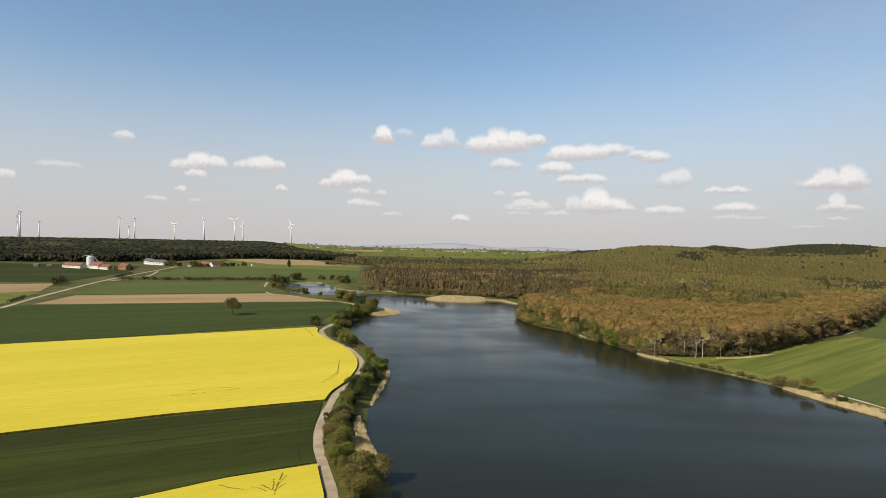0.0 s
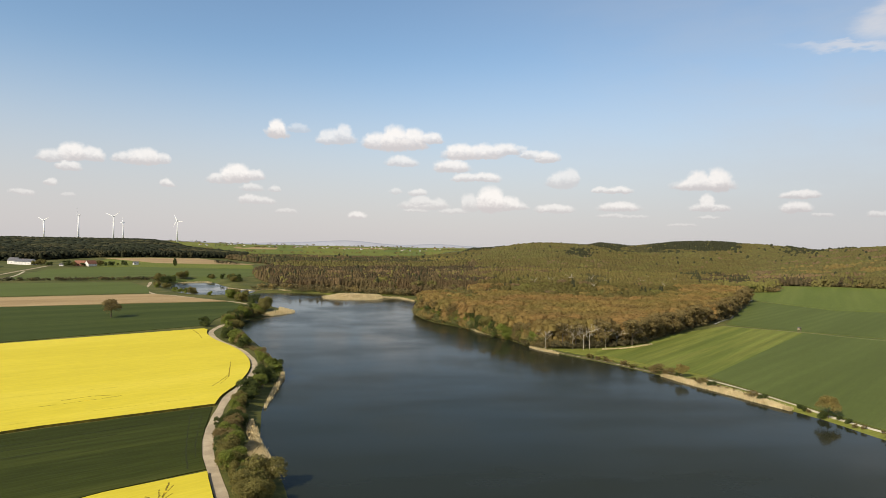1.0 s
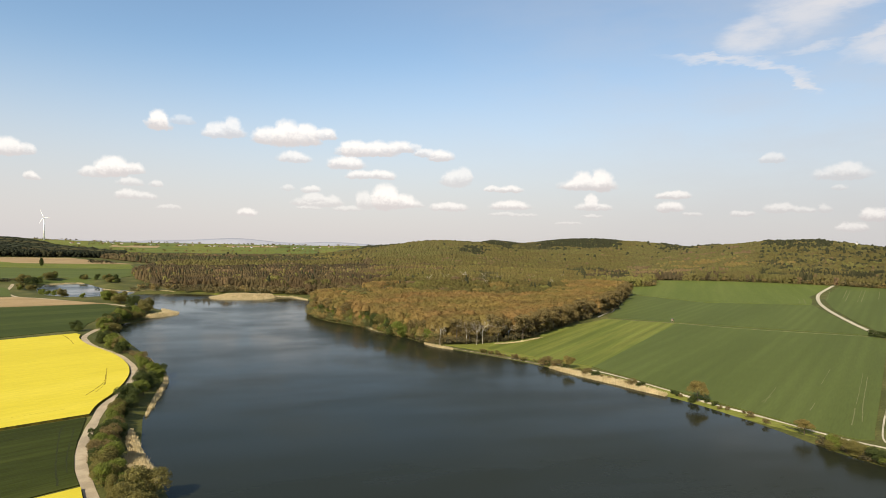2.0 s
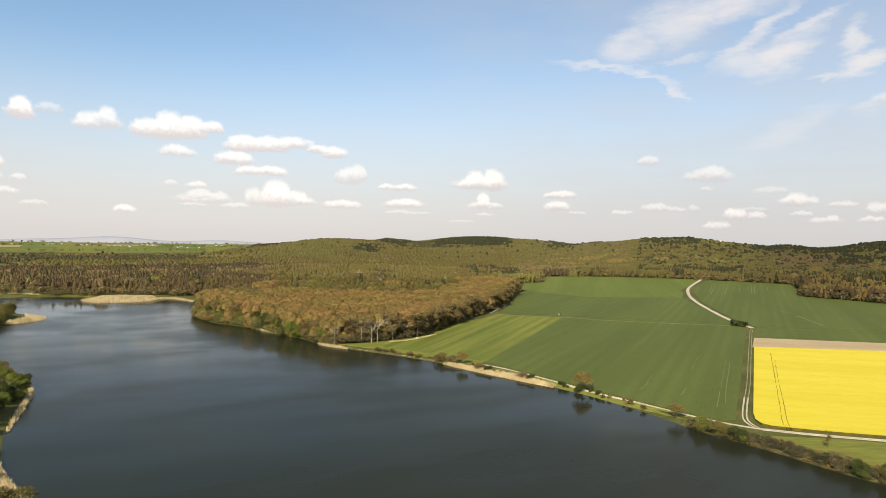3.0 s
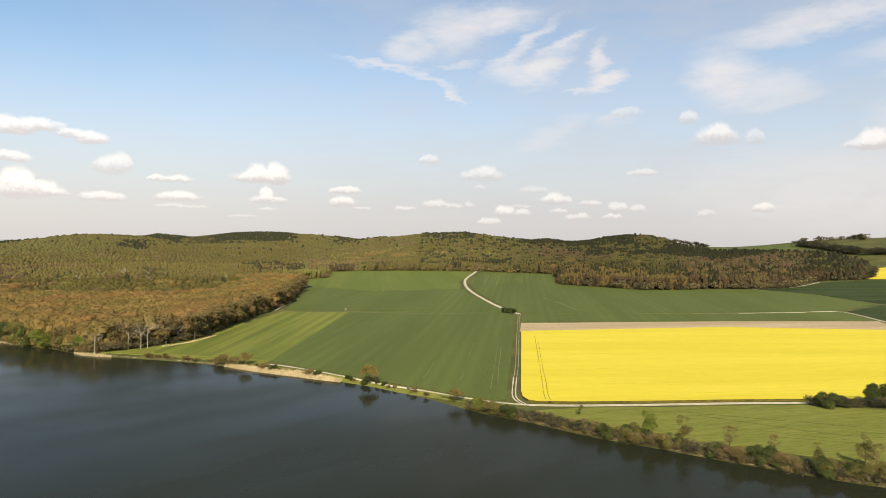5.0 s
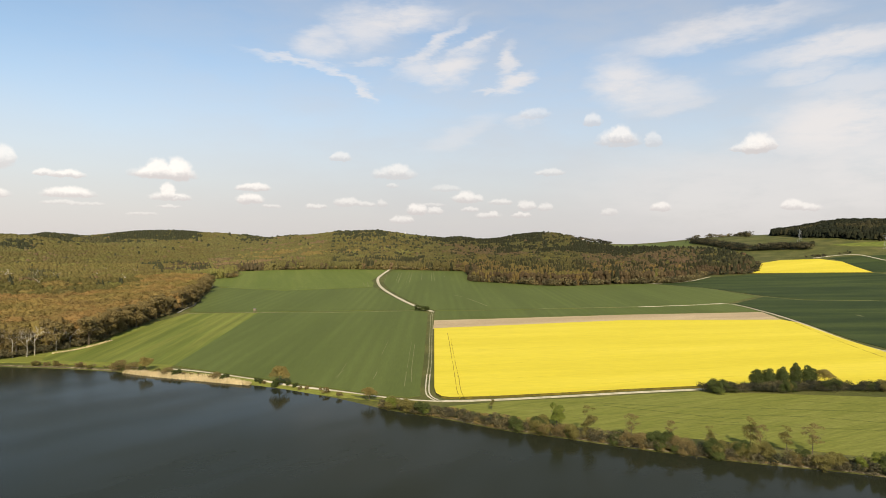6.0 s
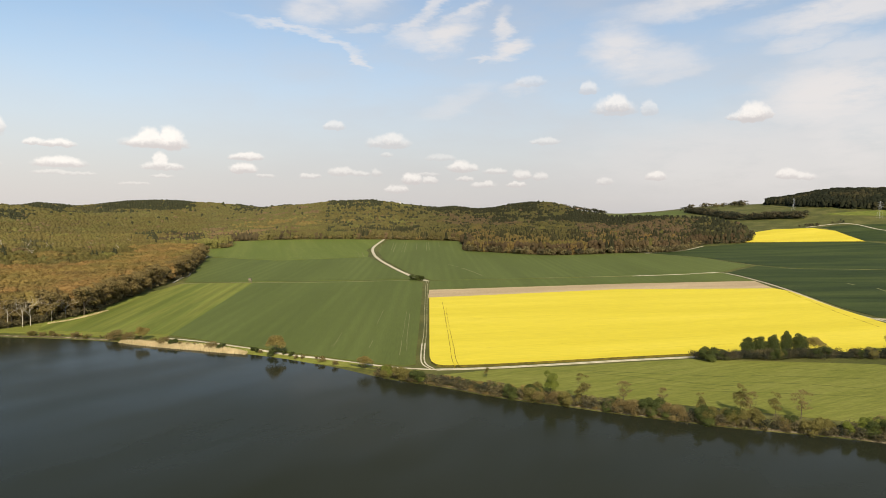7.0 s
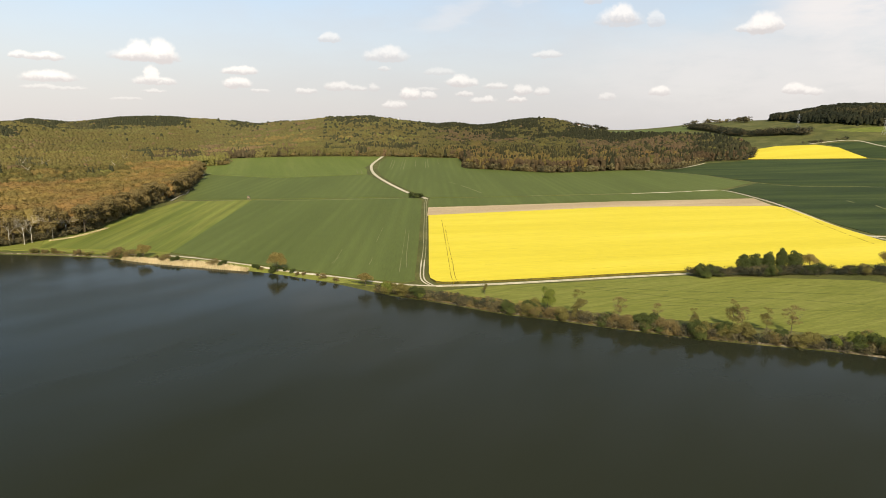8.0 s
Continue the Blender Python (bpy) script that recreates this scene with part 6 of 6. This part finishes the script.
def hedge(name, pts, count, tall, width, seed, label, tone=0.2, leaves=120):
    """A closed row of shrubs as one strip of greenery."""
    rng = np.random.default_rng(seed)
    c = curve_through(pts, False, 6)
    s = np.concatenate([[0], np.cumsum(np.linalg.norm(np.diff(c, axis=0), axis=1))])
    u = rng.random(count) * s[-1]
    x = np.interp(u, s, c[:, 0]) + rng.normal(0, width / 3, count)
    y = np.interp(u, s, c[:, 1]) + rng.normal(0, width / 3, count)
    z = height(x, y)
    out, tones = [], []
    for i in range(count):
        if z[i] < 0.05:
            continue
        t = leaf_tris(rng, leaves, crown_lumps(rng, "bush"), 0.95 / math.sqrt(leaves), 0.4)
        h = tall * rng.uniform(0.6, 1.2)
        out.append(t * np.array([h * 1.2, h * 1.2, h]) + np.array([x[i], y[i], z[i] - 0.1]))
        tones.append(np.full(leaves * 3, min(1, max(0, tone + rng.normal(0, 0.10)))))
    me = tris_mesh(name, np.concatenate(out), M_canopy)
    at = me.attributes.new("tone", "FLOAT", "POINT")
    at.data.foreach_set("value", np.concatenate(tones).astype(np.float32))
    return tagged(new(name, me), label, "hedge", kind="stuff")


hedge("hedge", [(-455, 905), (-340, 945), (-245, 975)], 120, 5.5, 4, 1, "long dark hedgerow between two fields", 0.25)
hedge("hedge", [(-502, 842), (-478, 785)], 9, 10, 8, 2, "dark clump of shrubs beside the road", 0.12)
hedge("hedge", [(-424, 648), (-407, 598)], 10, 4, 2, 3, "low dark shrubs along the road bank", 0.12)
hedge("hedge", [(-474, 925), (-494, 1015)], 14, 6, 3, 4, "dark shrubs along the country road", 0.15)
hedge("hedge", [(-272, 1502), (-222, 1480)], 12, 8, 5, 5, "dark shrubs at the edge of a tan field", 0.15)
hedge("hedge", [(1900, 470), (1800, 395), (1700, 330), (1650, 290)], 130, 16, 14, 6, "dark belt of trees on the hill", 0.10, 230)
hedge("hedge", [(1640, 270), (1632, 225), (1618, 175), (1604, 150)], 110, 16, 12, 7, "dark belt of trees on the hill", 0.10, 230)
hedge("hedge", [(1470, 150), (1490, 105), (1520, 70)], 12, 7, 6, 8, "few shrubs on the hill slope", 0.15, 60)
hedge("hedge", [(2040, 495), (2010, 430), (2030, 375), (1990, 330)], 34, 15, 10, 9, "row of trees on the skyline", 0.2, 60)
# These three far rows take a lighter tone that stands in for haze.
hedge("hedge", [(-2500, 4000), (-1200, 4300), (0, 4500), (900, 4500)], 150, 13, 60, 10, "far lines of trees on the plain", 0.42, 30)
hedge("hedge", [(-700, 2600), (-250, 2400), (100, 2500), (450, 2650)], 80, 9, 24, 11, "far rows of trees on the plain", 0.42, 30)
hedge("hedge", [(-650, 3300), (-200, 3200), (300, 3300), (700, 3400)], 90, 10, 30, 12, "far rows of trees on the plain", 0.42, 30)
hedge("hedge", [(-105, 852), (-60, 850), (-20, 828), (40, 800), (85, 778)], 95, 9, 11, 13, "olive shrubs along the far shore", 0.42)
hedge("hedge", [(134, 405), (150, 402), (198, 410), (252, 456), (306, 504), (362, 549), (408, 604), (496, 712)], 150, 4.5, 3, 14, "undergrowth at the edge of the wood", 0.3)
hedge("hedge", [(121, 428), (132, 408), (146, 399), (164, 401), (186, 404), (210, 418)], 70, 5.0, 4.0, 30, "brown tangled undergrowth at the corner of the wood", 0.30, 200)
hedge("hedge", [(200.5, 172), (201, 155), (204, 138), (205.5, 112), (210, 90), (213.5, 70), (217.5, 50)], 170, 3.5, 4.0, 15, "tangled olive scrub on the bank", 0.20, 260)
hedge("hedge", [(218, 50), (222.5, 33), (228, 15), (234, -8), (238, -40)], 170, 3.7, 4.4, 16, "tangled olive scrub on the bank", 0.20, 260)
hedge("hedge", [(152, 370), (172, 330), (180, 303)], 36, 1.6, 1.6, 17, "low scrub along the bank", 0.45)
hedge("hedge", [(-23, 180), (-30, 200), (-36, 222), (-38, 262), (-37, 300), (-35, 340), (-44, 385), (-62, 428), (-80, 480)], 110, 3.0, 3.6, 18, "low olive scrub between lane and lake", 0.40, 260)

hedge("hedge", [(132, 407), (124, 440), (112, 466), (102, 504), (83, 541), (74, 588), (79, 622), (88, 682), (91, 720)], 230, 7.0, 4.6, 19, "fresh green shrubs overhanging the water", 0.78, 220)
hedge("hedge", [(870, 712), (942, 608), (838, 530)], 60, 8, 4, 20, "leafy edge of the wood along a field", 0.42, 90)
hedge("hedge", [(800, 510), (808, 446), (818, 382), (909, 320), (985, 260), (1105, 254)], 120, 10, 5, 21, "brown leafing edge of the wood along a field", 0.30, 110)
hedge("hedge", [(498, 716), (568, 818), (612, 819), (684, 906), (750, 860), (866, 726)], 110, 8, 4, 22, "leafy edge of the wood along a field", 0.45, 90)
hedge("hedge", [(1110, 250), (1150, 252), (1200, 201), (1330, 208), (1390, 222)], 70, 8, 6, 23, "dark edge of the wood above the rape field", 0.15, 90)
hedge("hedge", [(303, 70), (322, 48), (345, 20), (368, -13), (378, -40)], 150, 4.4, 3.4, 24, "dense dark hedge beside the field track", 0.10, 330)
hedge("hedge", [(200.2, 172), (200.4, 155), (203.2, 138), (204.4, 112), (209, 90), (212.4, 70), (216.4, 50), (221, 33), (226, 15), (232, -8), (236, -40)], 190, 1.5, 1.2, 25, "dry reddish growth at the foot of the bank", 0.60, 140)
hedge("hedge", [(207, 150), (211, 128), (213, 108)], 34, 1.8, 3.0, 26, "reddish brown dry shrubs on the bank", 0.58, 160)
hedge("hedge", [bearing(65.8, 1990), bearing(67, 1985), bearing(68, 1990), bearing(69.6, 1990)], 60, 11, 8, 27, "dark trees behind the hilltop houses", 0.14, 60)
hedge("hedge", [bearing(66.0, 1905), bearing(67, 1915), bearing(68.9, 1930)], 26, 5, 5, 28, "low dark shrubs below the hilltop houses", 0.16, 60)
strip("verge_north", [(-126, 880), (-100, 856), (-62, 850), (-22, 832), (0, 800), (36, 784), (66, 790)], 12, M_meadow, "light green grass strip along the far shore", 0.10)
field("verge_wood", [(158, 376.4), (172, 352), (194, 309.6), (187, 303), (180.5, 305), (175.5, 323), (163, 353), (147.5, 381), (137, 399), (144, 396.5), (157, 396), (170, 398.4)], M_meadow, "rough light green grass at the corner of the wood", 0.16)
strip("verge_shore", [(181, 306), (190, 276), (196, 246), (201, 212), (204.4, 190), (207, 172), (211, 158)], 4.6, M_meadow, "light green grass slope between track and lake", 0.10)
strip("trim_bank", [(201, 170), (203.4, 140), (204.4, 115), (209.4, 91), (212.4, 72), (216.4, 55), (220.4, 38), (225.4, 23), (230.4, 8), (235.2, -20)], 1.3, M_bank, "bare earth and stones at the waterline", 0.1)
strip("trim_bank", [(131, 405), (142.5, 382), (158.5, 354), (171.5, 325)], 1.0, M_bank, "bare earth and pale grass at the waterline", 0.1)
# Blue-grey of the distance haze, given to the ridge as base colour.
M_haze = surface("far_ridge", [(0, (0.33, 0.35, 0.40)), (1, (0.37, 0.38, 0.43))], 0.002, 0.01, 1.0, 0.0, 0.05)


def far_ridge():
    """The last ridge behind the plain, blue from the haze painted into its colour."""
    v, f, n = [], [], 120
    for i in range(n + 1):
        b = -45 + 75 * i / n
        top = 28 + 4 * math.sin(b * 0.9) + 30 * math.exp(-((b + 0.2) / 3.6) ** 2) + 12 * math.exp(-((b - 9) / 5) ** 2)
        for d, z in ((4720, 5.0), (4800, top * 0.8), (4880, top), (4960, 5.0)):
            v.append((*bearing(b, d), z))
    for i in range(n):
        for j in range(3):
            k = 4 * i + j
            f.append((k, k + 1, k + 5, k + 4))
    tagged(new("backdrop_ridge", mesh_of("backdrop_ridge", v, f, M_haze, True)), "distant ridge with blue haze painted on", "hills", kind="structure")


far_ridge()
